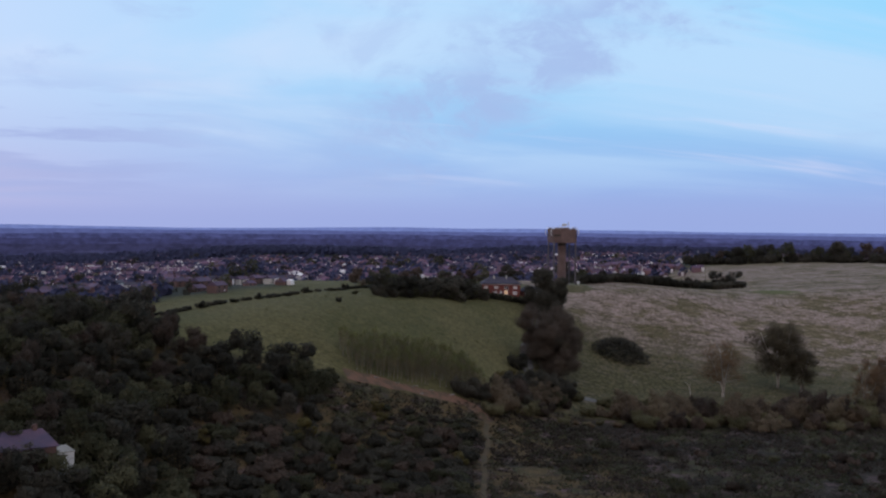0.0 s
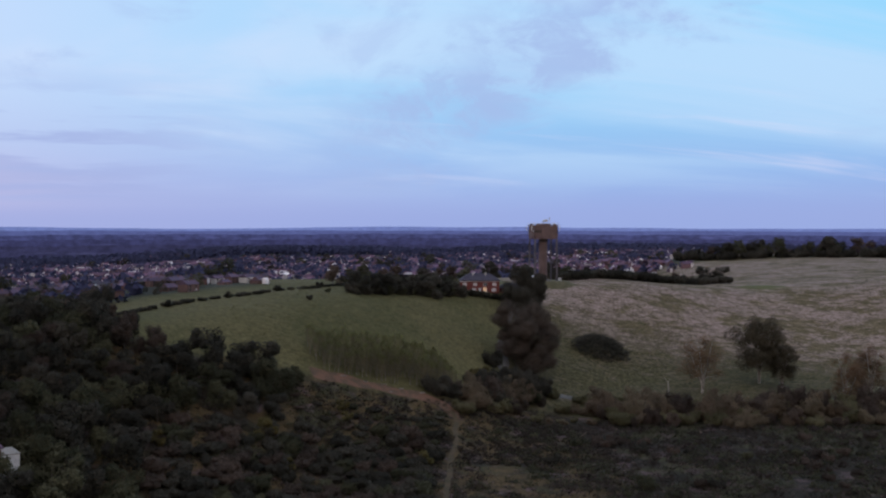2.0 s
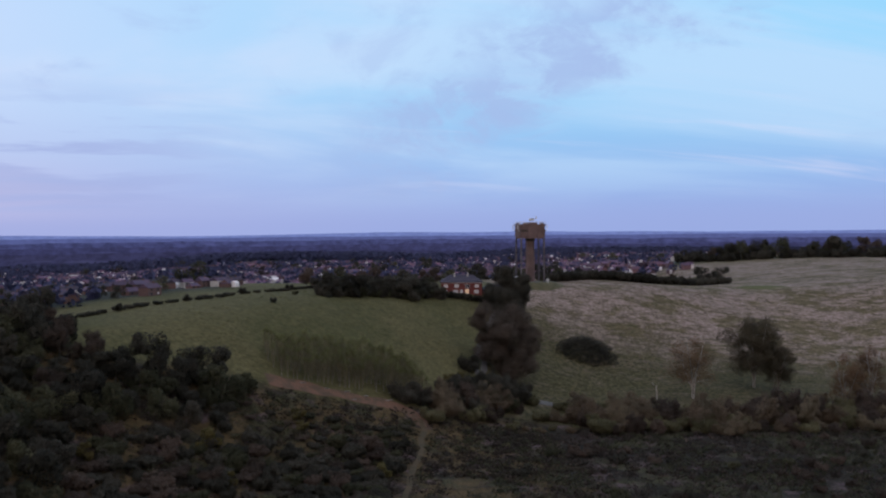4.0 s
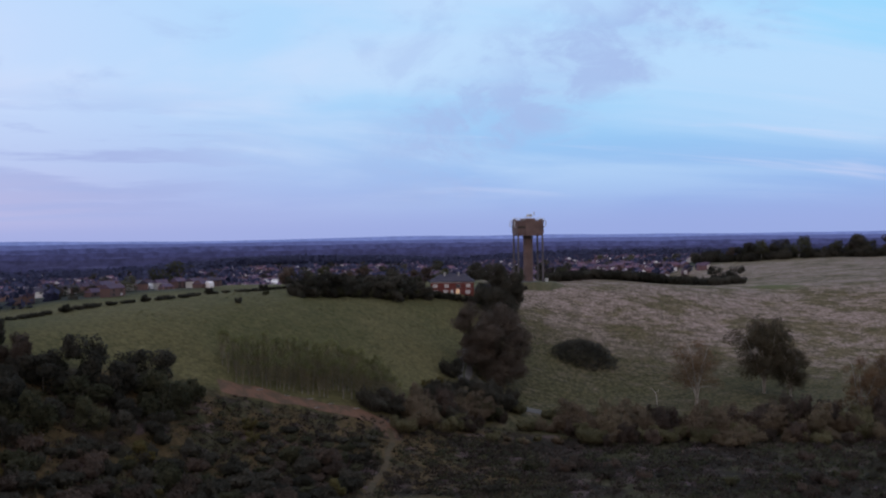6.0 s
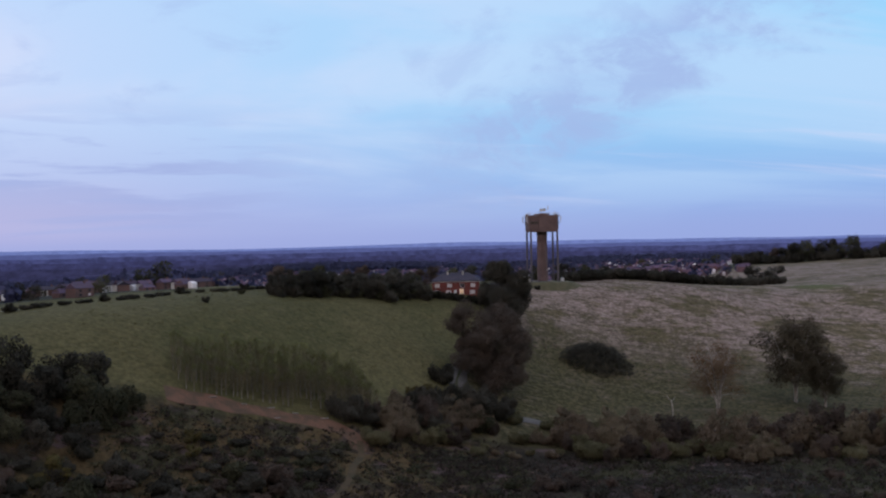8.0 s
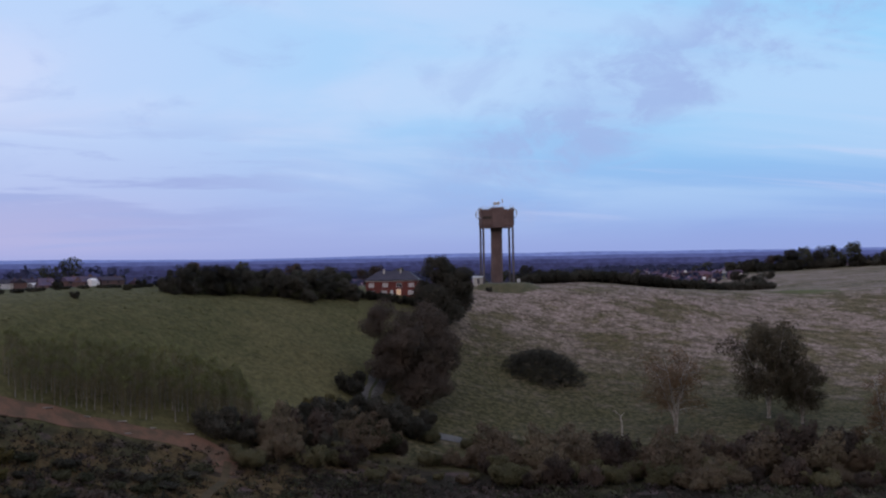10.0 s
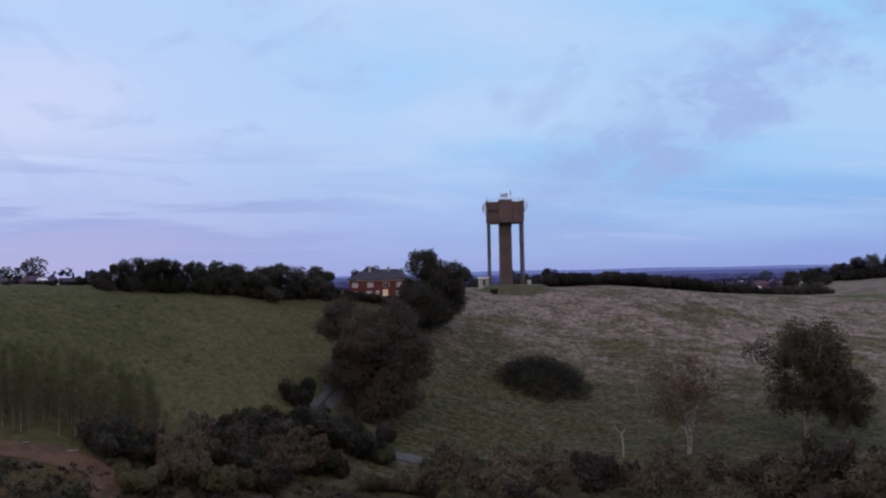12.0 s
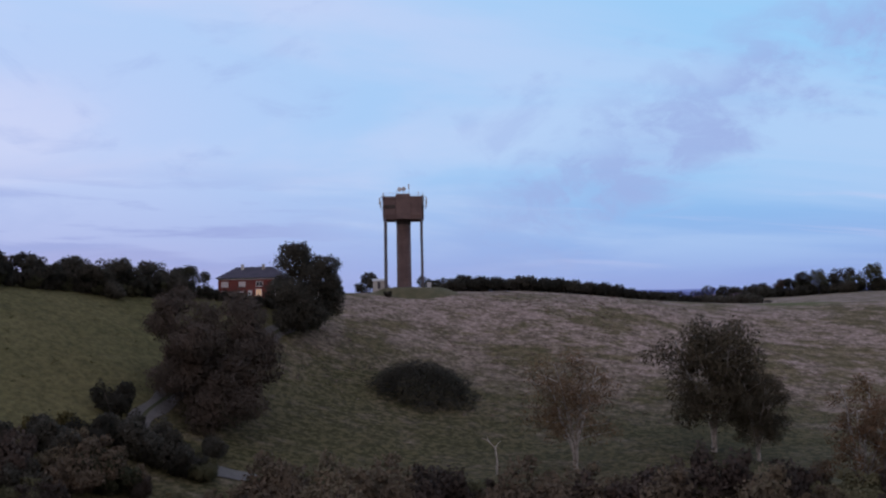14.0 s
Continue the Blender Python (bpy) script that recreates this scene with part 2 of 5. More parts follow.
def lamp_glow(name, colour, strength):
    m = bpy.data.materials.new(name)
    m.use_nodes = True
    s = m.node_tree.nodes["Principled BSDF"]
    s.inputs["Base Color"].default_value = (*colour, 1)
    s.inputs["Emission Color"].default_value = (*colour, 1)
    s.inputs["Emission Strength"].default_value = strength
    return m


LIT_PANE = lamp_glow("lit_window", (1.0, 0.66, 0.40), 0.22)
DIM_PANE = lamp_glow("curtained_window", (0.50, 0.45, 0.47), 0.04)

# ------------------------------------------------------------------ the lie of the land


def soft(v, width):
    return width * np.logaddexp(0, np.asarray(v, float) / width)


def step(v, a, b):
    u = np.clip((np.asarray(v, float) - a) / (b - a), 0, 1)
    return u * u * (3 - 2 * u)


def brow(x):
    """Where the hilltop breaks into the slope."""
    x = np.asarray(x, float)
    return -14 + 1.05 * (7 - soft(-x, 10)) + 30 * step(x, 10, 140)


def land(x, y):
    """Height of the ground: a hill that carries the tower, its steep flank, the heath below and the plain beyond."""
    x, y = np.asarray(x, float), np.asarray(y, float)
    d = brow(x) - y
    z = -1.0 - 5 * step(x, 30, 110) * step(y, -60, 40) + 7 * step(x, 140, 330)
    z = z + 3.5 * step(-x, 50, 125) * step(y, -260, -90) * (1 - step(y, -60, 60))
    z = z - 0.40 * (soft(d, 8) - soft(d - 95, 18))
    z = z - 0.08 * soft(-x - 165, 15) + 0.08 * soft(-x - 330, 30)
    z = z + 6 * np.exp(-(((x + 95) / 120) ** 2) - ((y - 820) / 70) ** 2)
    z = z - 14 * step(y, 40, 170) * (1 - step(x, 60, 200)) - 12 * step(y, 330, 600) * step(x, 60, 200)
    far = step(np.hypot(x, y), 1300, 2400)
    roll = 3.0 * np.sin(x / 310 + 1.3) * np.cos(y / 420) + 2.0 * np.sin(x / 130 - y / 190)
    z = z * (1 - far) + far * (-33 + roll)
    return z + 0.35 * np.sin(x / 9.0 + 0.6 * np.sin(y / 13.0)) * np.cos(y / 11.0)


def height(x, y):
    return float(land(x, y))


def mesh_of(name, verts, faces):
    me = bpy.data.meshes.new(name)
    verts = np.asarray(verts, np.float32)
    faces = np.asarray(faces, np.int32)
    k = faces.shape[1]
    me.vertices.add(len(verts))
    me.vertices.foreach_set("co", verts.ravel())
    me.loops.add(faces.size)
    me.loops.foreach_set("vertex_index", faces.ravel())
    me.polygons.add(len(faces))
    me.polygons.foreach_set("loop_start", np.arange(0, faces.size, k, dtype=np.int32))
    me.update(calc_edges=True)
    me.validate()
    return me


def thing(name, x, y, z, label, category, group="", kind=""):
    ob = new(name)
    ob.location = (x, y, z)
    return tagged(ob, label, category, group, kind)


def part(name, shape, mat, parent=None, label=""):
    """Links a bmesh or mesh as one mesh object, under its thing."""
    if isinstance(shape, bmesh.types.BMesh):
        me = bpy.data.meshes.new(name)
        shape.to_mesh(me)
        shape.free()
    else:
        me = shape
    me.materials.append(mat)
    ob = new(name, me)
    if parent is not None:
        ob.parent = parent
    if label:
        ob["label"] = label
    return ob


def box(bm, x0, y0, z0, x1, y1, z1, bevel=0.0, taper=1.0):
    """A box between two corners, its top scaled by taper, its edges bevelled."""
    r = bmesh.ops.create_cube(bm, size=1.0)
    vs = r["verts"]
    cx, cy = (x0 + x1) / 2, (y0 + y1) / 2
    for v in vs:
        s = taper if v.co.z > 0 else 1.0
        v.co = Vector((cx + v.co.x * (x1 - x0) * s, cy + v.co.y * (y1 - y0) * s, z0 + (v.co.z + 0.5) * (z1 - z0)))
    if bevel:
        es = list({e for v in vs for e in v.link_edges})
        bmesh.ops.bevel(bm, geom=es, offset=bevel, segments=1, affect="EDGES")
    return bm


def rod(bm, a, b, r0, r1, sides=7):
    """A tapered rod from a to b."""
    a, b = Vector(a), Vector(b)
    q = (b - a).to_track_quat("Z", "Y").to_matrix()
    rings = []
    for p, r in ((a, r0), (b, r1)):
        rings.append([bm.verts.new(p + q @ Vector((r * math.cos(t), r * math.sin(t), 0))) for t in [2 * math.pi * i / sides for i in range(sides)]])
    for i in range(sides):
        j = (i + 1) % sides
        bm.faces.new((rings[0][i], rings[0][j], rings[1][j], rings[1][i]))
    bm.faces.new(rings[1])
    bm.faces.new(rings[0][::-1])
    return bm

# ------------------------------------------------------------------ ground
EDGE_X = [-700, -300, -205, -190, -180, -172, -159, -144, -131, -122, -112, -100, -85, -78, -66, -48, -36, -19, 0, 14, 30, 48, 70, 110, 200, 700]
EDGE_Y = [-140, -140, -150, -162, -186, -200, -197, -189, -188, -185, -183, -179, -173, -167, -161, -157, -159, -163, -166, -167, -168, -172, -174, -168, -150, 150]
LANE_Y = [-200, -160, -128, -120, -106, -87, -67, -46, -5]
LANE_X = [-51, -51, -50.3, -50, -46, -38.8, -31.7, -26, -17.6]


def fields_end(x):
    return np.interp(x, EDGE_X, EDGE_Y)


def town_line(y):
    """The edge between the field on the brow and the town below it."""
    return np.minimum(-127 + 0.8 * (np.asarray(y, float) + 97), -92)


def make_ground():
    n = 341
    u = np.linspace(-1, 1, n)
    s = np.sinh(4.6 * u) / math.sinh(4.6) * 4250
    gx, gy = np.meshgrid(s, s, indexing="ij")
    r = np.maximum(np.abs(gx), np.abs(gy)) / np.maximum(np.hypot(gx, gy), 1e-6)
    blend = step(np.hypot(gx, gy), 800, 2500)
    gx, gy = gx * (1 - blend + blend * r), gy * (1 - blend + blend * r)
    gx, gy = gx - 30, gy - 150
    verts = np.stack([gx, gy, land(gx, gy)], -1).reshape(-1, 3)
    i = np.arange(n * n).reshape(n, n)
    faces = np.stack([i[:-1, :-1], i[1:, :-1], i[1:, 1:], i[:-1, 1:]], -1).reshape(-1, 4)
    me = mesh_of("ground", verts, faces)
    x, y = verts[:, 0], verts[:, 1]
    lane = np.interp(y, LANE_Y, LANE_X)
    heath = step(fields_end(x) - y, -5, 2)
    dry = step(x - lane, -1, 6) * (1 - heath) * (1 - step(y + 0.3 * x, 330, 420))
    town = np.maximum(step(town_line(y) - x, 34, 60), step(y - 60 - 0.9 * np.maximum(x, 0), 30, 110)) * (1 - heath)
    for name, values in (("dry", dry * (1 - town)), ("heath", heath), ("town", town)):
        a = me.attributes.new(name, "FLOAT", "POINT")
        a.data.foreach_set("value", values.astype(np.float32))
    me.polygons.foreach_set("use_smooth", np.ones(len(me.polygons), bool))

    def build(k, pos):
        def attribute(nm):
            nd = k.n.new("ShaderNodeAttribute")
            nd.attribute_name = nm
            return nd.outputs["Fac"]

        big = k.noise(pos, 0.018, 4.0, 0.6)
        mid = k.noise(k.mapping(pos, rot=(0, 0, radians(35)), scale=(0.35, 1, 1)), 0.16, 5.0, 0.65, 0.5)
        tuft = k.noise(pos, 0.75, 3.0, 0.7)
        clump = k.noise(k.mapping(pos, rot=(0, 0, radians(20)), scale=(0.6, 1, 1)), 0.30, 4.0, 0.7)
        lie = k.n.new("ShaderNodeSeparateXYZ")
        k.put(lie.inputs[0], pos)
        slope = k.math("ADD", k.math("ADD", lie.outputs[1], k.math("MULTIPLY", lie.outputs[0], 0.12)), k.math("MULTIPLY", k.noise(pos, 0.03, 3.0), 60.0))
        green = k.mix(k.ramp(big, 0.38, 0.62), (0.073, 0.069, 0.029), (0.098, 0.086, 0.039))
        green = k.mix(k.ramp(clump, 0.46, 0.68, 0, 0.42), green, (0.128, 0.108, 0.054))
        green = k.mix(k.ramp(clump, 0.48, 0.32, 0, 0.35), green, (0.062, 0.056, 0.029))
        straw = k.mix(k.ramp(clump, 0.40, 0.58), (0.135, 0.102, 0.074), (0.262, 0.192, 0.166))
        straw = k.mix(k.ramp(tuft, 0.5, 0.68, 0, 0.7), straw, (0.315, 0.240, 0.212))
        straw = k.mix(k.ramp(k.noise(k.mapping(pos, scale=(0.55, 1, 1)), 0.07, 6.0, 0.75), 0.47, 0.57, 0, 0.85), straw, k.mix(k.ramp(clump, 0.4, 0.6), (0.072, 0.062, 0.026), (0.125, 0.097, 0.050)))
        straw = k.mix(k.math("MULTIPLY", k.ramp(slope, 2.0, -60.0, 0, 0.93), k.ramp(clump, 0.70, 0.50, 0.72, 1.0)), straw, k.mix(k.ramp(tuft, 0.4, 0.62), (0.045, 0.043, 0.018), (0.078, 0.065, 0.031)))
        rushes = k.n.new("ShaderNodeVectorMath")
        rushes.operation = "DISTANCE"
        k.put(rushes.inputs[0], k.mapping(pos, scale=(1, 1, 0)))
        rushes.inputs[1].default_value = (134.0, 38.0, 0)
        wet = k.math("ADD", rushes.outputs["Value"], k.math("MULTIPLY", k.noise(pos, 0.12, 3.0), 16.0))
        straw = k.mix(k.ramp(wet, 24.0, 15.0, 0, 0.85), straw, (0.095, 0.100, 0.036))
        heath_c = k.mix(k.ramp(mid, 0.4, 0.66), (0.021, 0.018, 0.013), (0.036, 0.028, 0.022))
        heath_c = k.mix(k.ramp(k.noise(pos, 0.06, 4.0), 0.48, 0.60, 0, 0.85), heath_c, (0.056, 0.051, 0.027))
        gold = k.math("MULTIPLY", k.ramp(lie.outputs[0], -34.0, -56.0), k.ramp(k.noise(pos, 0.09, 4.0, 0.65), 0.40, 0.58))
        heath_c = k.mix(gold, heath_c, (0.088, 0.060, 0.030))
        heath_c = k.mix(k.ramp(k.noise(pos, 0.11, 5.0, 0.7), 0.54, 0.64, 0, 0.8), heath_c, (0.105, 0.070, 0.074))
        cell = k.n.new("ShaderNodeTexVoronoi")
        k.put(cell.inputs["Vector"], pos)
        cell.inputs["Scale"].default_value = 0.0045
        tone = k.n.new("ShaderNodeSeparateColor")
        k.put(tone.inputs[0], cell.outputs["Color"])
        plain = k.mix(tone.outputs[0], (0.034, 0.034, 0.028), (0.066, 0.062, 0.046))
        plain = k.mix(k.ramp(tone.outputs[1], 0.7, 0.9), plain, (0.105, 0.09, 0.068))
        plain = k.mix(k.ramp(k.noise(pos, 0.012, 4.0), 0.42, 0.58), (0.022, 0.026, 0.024), plain)
        c = k.mix(attribute("dry"), green, straw)
        c = k.mix(attribute("heath"), c, heath_c)
        c = k.mix(attribute("town"), c, plain)
        h = k.n.new("ShaderNodeHueSaturation")
        k.put(h.inputs["Value"], k.math("ADD", k.math("MULTIPLY", k.ramp(tuft, 0.3, 0.7), 0.55), 0.72))
        k.put(h.inputs["Color"], c)
        return h.outputs[0], k.math("ADD", tuft, k.math("MULTIPLY", mid, 1.5))

    m = material("grassland", build, 0.95, 0.3, spec=0.1)
    me.materials.append(m)
    tagged(new("ground", me), "hillside of green pasture and pale dry grass above dark heath", "ground", kind="structure")


make_ground()


def strip(name, path, width, mat, label, category, lift=0.06, cross=4):
    """A band laid along the ground through the points of path, resampled every two metres."""
    p = np.array(path, float)
    seg = np.concatenate([[0], np.cumsum(np.hypot(*np.diff(p, axis=0).T))])
    n = max(4, int(seg[-1] / 1.5))
    q = np.linspace(0, seg[-1], n)
    x, y = np.interp(q, seg, p[:, 0]), np.interp(q, seg, p[:, 1])
    for _ in range(6):
        x[1:-1], y[1:-1] = (x[:-2] + 2 * x[1:-1] + x[2:]) / 4, (y[:-2] + 2 * y[1:-1] + y[2:]) / 4
    tx, ty = np.gradient(x), np.gradient(y)
    k = np.hypot(tx, ty)
    verts = []
    for j in range(cross + 1):
        o = (j / cross - 0.5) * width * (1 + 0.16 * np.sin(q / 5 + j) + 0.16 * np.sin(q / 1.9 + 2.3 * j))
        vx, vy = x - ty / k * o, y + tx / k * o
        verts.append(np.stack([vx, vy, land(vx, vy) + lift], -1))
    verts = np.stack(verts, 1)
    i = np.arange(n * (cross + 1)).reshape(n, cross + 1)
    faces = np.stack([i[:-1, :-1], i[:-1, 1:], i[1:, 1:], i[1:, :-1]], -1).reshape(-1, 4)
    me = mesh_of(name, verts.reshape(-1, 3), faces)
    me.materials.append(mat)
    return tagged(new(name, me), label, category, kind="structure")


LANE = [(x, y) for x, y in zip(LANE_X[::-1], LANE_Y[::-1]) if y > -129] + [(-48, -132), (-44, -134.3), (-38, -135.5), (-32, -136), (-26, -136.6), (-14, -138)]
PATH = [(-79.5, -175), (-79, -183), (-81.6, -190), (-83, -201), (-88, -217), (-92, -235), (-96, -252)]
strip("road", LANE, 4.4, ASPHALT, "narrow grey lane winding down the hill between trees", "road", 0.16)
strip("road_verge", LANE[:7], 0.7, VERGE, "grassy middle strip of the lane", "verge", 0.24, 2)
strip("track", [(-124, -182), (-112, -178.5), (-101, -174.5), (-91, -171.5), (-84, -170), (-80, -174), (-79.5, -180)], 4.8, SOIL, "bare reddish brown track in front of the plantation", "track", 0.12, 6)
strip("footpath", PATH, 1.5, TRAIL, "trodden dry grass footpath through scrub", "path", 0.14)

# ------------------------------------------------------------------ water tower


def make_tower():
    tw = thing("water_tower", 0, 0, 0, "brown concrete water tower on a central stem and four slim legs", "water tower")
    tw.rotation_euler = (0, 0, radians(-1.5))
    b = bmesh.new()
    box(b, -3.2, -3.2, -2.5, 3.2, 3.2, 0.3, 0.1)
    part("plinth", b, TOWER_LEG, tw)
    b = bmesh.new()
    bmesh.ops.create_cone(b, cap_ends=True, segments=12, radius1=2.2, radius2=2.1, depth=20.2, matrix=Matrix.Translation((0, 0, 10.3)))
    part("stem", b, BRICK_TOWER, tw)
    b = bmesh.new()
    bmesh.ops.create_cone(b, cap_ends=True, segments=12, radius1=2.22, radius2=2.22, depth=1.5, matrix=Matrix.Translation((0, 0, 19.75)))
    part("stem_head", b, TOWER_DARK, tw, "dark ring at the top of the stem")
    for sx in (-1, 1):
        for sy in (-1, 1):
            b = bmesh.new()
            r = bmesh.ops.create_cube(b, size=1.0)
            for v in r["verts"]:
                top = v.co.z > 0
                k = 5.38 if top else 5.46
                v.co = Vector((sx * k + v.co.x * 0.7, sy * k + v.co.y * 0.7, 20.6 if top else -2.0))
            bmesh.ops.bevel(b, geom=b.edges[:], offset=0.07, segments=1, affect="EDGES")
            part("leg", b, TOWER_LEG, tw, "slim grey concrete leg")
    # tank: chamfered square plan, a little wider at the top
    b = bmesh.new()

    def ring(half, cut, z):
        pts = [(half, -half + cut), (half, half - cut), (half - cut, half), (-half + cut, half), (-half, half - cut), (-half, -half + cut), (-half + cut, -half), (half - cut, -half)]
        return [b.verts.new((x, y, z)) for x, y in pts]

    rings = [ring(5.72, 0.5, 20.3), ring(5.75, 0.6, 20.9), ring(5.85, 0.6, 23.6), ring(5.98, 0.6, 26.3), ring(6.15, 0.6, 26.35), ring(6.15, 0.6, 27.0), ring(5.8, 0.6, 27.0), ring(5.75, 0.6, 26.6)]
    for lo, hi in zip(rings, rings[1:]):
        for i in range(8):
            b.faces.new((lo[i], lo[(i + 1) % 8], hi[(i + 1) % 8], hi[i]))
    b.faces.new(rings[0][::-1])
    b.faces.new(rings[-1])
    part("tank", b, BRICK_TOWER, tw, "boxy brown tank with chamfered corners")
    for side in range(4):
        turn = Matrix.Rotation(side * math.pi / 2, 4, "Z")
        b = bmesh.new()
        box(b, -2.15, -6.12, 20.35, 2.15, -5.6, 27.7, 0.06)
        bmesh.ops.transform(b, matrix=turn, verts=b.verts)
        part("pilaster", b, BRICK_TOWER, tw, "raised panel on the face of the tank")
        for sx in (-1, 1):
            b = bmesh.new()
            box(b, sx * 3.95 - 1.75, -6.08, 23.5, sx * 3.95 + 1.6, -5.7, 24.5, 0.03)
            bmesh.ops.transform(b, matrix=turn, verts=b.verts)
            if sx < 0:
                part("slot", b, TOWER_DARK, tw, "dark horizontal slot in the tank wall")
            else:
                b.free()
            b = bmesh.new()
            box(b, sx * 3.95 - 1.55, -5.98, 21.2, sx * 3.95 + 1.55, -5.70, 23.3, 0.06)
            bmesh.ops.transform(b, matrix=turn, verts=b.verts)
            part("panel", b, BRICK_TOWER, tw)
    b = bmesh.new()
    box(b, -2.1, -5.7, 26.7, 2.1, 5.7, 27.8, 0.1)
    part("roof_housing", b, BRICK_TOWER, tw)
    # aerials
    for x, y, top in ((-0.9, -5.2, 29.2), (0.2, -5.2, 29.5), (1.75, -5.3, 30.4), (-2.0, -4.6, 29.0), (4.6, -5.4, 28.6), (-5.7, -5.6, 28.3), (5.8, 4.0, 28.2)):
        b = bmesh.new()
        rod(b, (x, y, 26.5), (x, y, top), 0.07, 0.05)
        part("aerial_pole", b, STEEL, tw)
    for x, z in ((-1.0, 29.1), (0.25, 29.2)):
        b = bmesh.new()
        bmesh.ops.create_cone(b, cap_ends=True, segments=16, radius1=0.68, radius2=0.62, depth=0.55, matrix=Matrix.Translation((x, -5.55, z)) @ Matrix.Rotation(math.pi / 2, 4, "X"))
        part("dish", b, STEEL, tw, "pale drum dish aerial")
    b = bmesh.new()
    box(b, 1.55, -5.55, 29.2, 1.95, -5.15, 30.7, 0.05)
    part("sector_aerial", b, STEEL, tw)
    for sx in (-1, 1):
        for sy in (-5.2, 5.2):
            b = bmesh.new()
            pts = [(sx * 6.05, sy, 23.9), (sx * 6.75, sy, 24.3), (sx * 6.95, sy, 25.6), (sx * 6.7, sy, 26.8), (sx * 6.1, sy, 27.3)]
            for p, q in zip(pts, pts[1:]):
                rod(b, p, q, 0.10, 0.10, 6)
            rod(b, (sx * 6.95, sy, 24.7), (sx * 6.95, sy, 26.6), 0.2, 0.2, 6)
            part("side_aerial", b, STEEL, tw, "bracketed panel aerial at the tank corner")
    # rail round the top
    b = bmesh.new()
    for i in range(4):
        turn = Matrix.Rotation(i * math.pi / 2, 3, "Z")
        for z in (27.5, 28.0):
            rod(b, turn @ Vector((-5.9, -5.95, z)), turn @ Vector((5.9, -5.95, z)), 0.035, 0.035, 5)
        for k in range(9):
            x = -5.9 + k * 1.475
            rod(b, turn @ Vector((x, -5.95, 26.9)), turn @ Vector((x, -5.95, 28.0)), 0.035, 0.035, 5)
    part("guard_rail", b, STEEL, tw, "thin steel guard rail")
    return tw


make_tower()


def make_mound():
    n, m = 14, 48
    verts, faces = [(0, 0, 0.05)], []
    for i in range(1, n + 1):
        r = i / n
        for j in range(m):
            a = 2 * math.pi * j / m
            rad = r * (15 + 1.2 * math.sin(3 * a + 1))
            x, y = rad * math.cos(a) + 1.5, rad * math.sin(a) * 0.9 - 1.0
            g = height(x, y)
            k = 1 - float(step(r, 0.55, 1.0))
            verts.append((x, y, g - 0.25 + k * (0.3 - g) + 0.05 * noise.noise((x * 0.6, y * 0.6, 0))))
    for j in range(m):
        faces.append((0, 1 + j, 1 + (j + 1) % m, 1 + (j + 1) % m))
    q = []
    for i in range(n - 1):
        for j in range(m):
            a, b = 1 + i * m + j, 1 + i * m + (j + 1) % m
            q.append((a, a + m, b + m, b))
    me = bpy.data.meshes.new("mound")
    me.from_pydata(verts, [], [(0, 1 + j, 1 + (j + 1) % m) for j in range(m)] + q)
    me.polygons.foreach_set("use_smooth", np.ones(len(me.polygons), bool))
    me.materials.append(MOUND_GRASS)
    tagged(new("grass_mound", me), "low flat-topped grass mound under the water tower", "mound", kind="structure")


make_mound()

# ------------------------------------------------------------------ buildings


def gable_roof(w2, d2, z0, z1, hip=0.0, over=0.35):
    """A ridged roof along x, with thickness; hip shortens the ridge at both ends."""
    b = bmesh.new()
    x, y, r = w2 + over, d2 + over, w2 + over - hip
    low = [b.verts.new(p) for p in ((-x, -y, z0), (x, -y, z0), (x, y, z0), (-x, y, z0))]
    eave = [b.verts.new(p) for p in ((-x, -y, z0 + 0.18), (x, -y, z0 + 0.18), (x, y, z0 + 0.18), (-x, y, z0 + 0.18))]
    ridge = [b.verts.new((-r, 0, z1)), b.verts.new((r, 0, z1))]
    b.faces.new(low[::-1])
    for i in range(4):
        b.faces.new((low[i], low[(i + 1) % 4], eave[(i + 1) % 4], eave[i]))
    b.faces.new((eave[0], eave[1], ridge[1], ridge[0]))
    b.faces.new((eave[2], eave[3], ridge[0], ridge[1]))
    b.faces.new((eave[1], eave[2], ridge[1]))
    b.faces.new((eave[3], eave[0], ridge[0]))
    return b


def window(parent, x, y, z, wd, ht, glass_mat, facing=-1):
    """A framed window on a wall that faces along y."""
    b = bmesh.new()
    t = 0.09
    for x0, z0, x1, z1 in ((-wd / 2 - t, -t, wd / 2 + t, 0), (-wd / 2 - t, ht, wd / 2 + t, ht + t), (-wd / 2 - t, 0, -wd / 2, ht), (wd / 2, 0, wd / 2 + t, ht), (-0.04, 0, 0.04, ht)):
        box(b, x + x0, y + min(0.1 * facing, -0.05 * facing), z + z0, x + x1, y + max(0.1 * facing, -0.05 * facing), z + z1)
    fr = part("window", b, WHITE, parent, "white framed window")
    b = bmesh.new()
    box(b, x - wd / 2, y + min(0.04 * facing, -0.02 * facing), z, x + wd / 2, y + max(0.04 * facing, -0.02 * facing), z + ht)
    part("pane", b, glass_mat, fr)


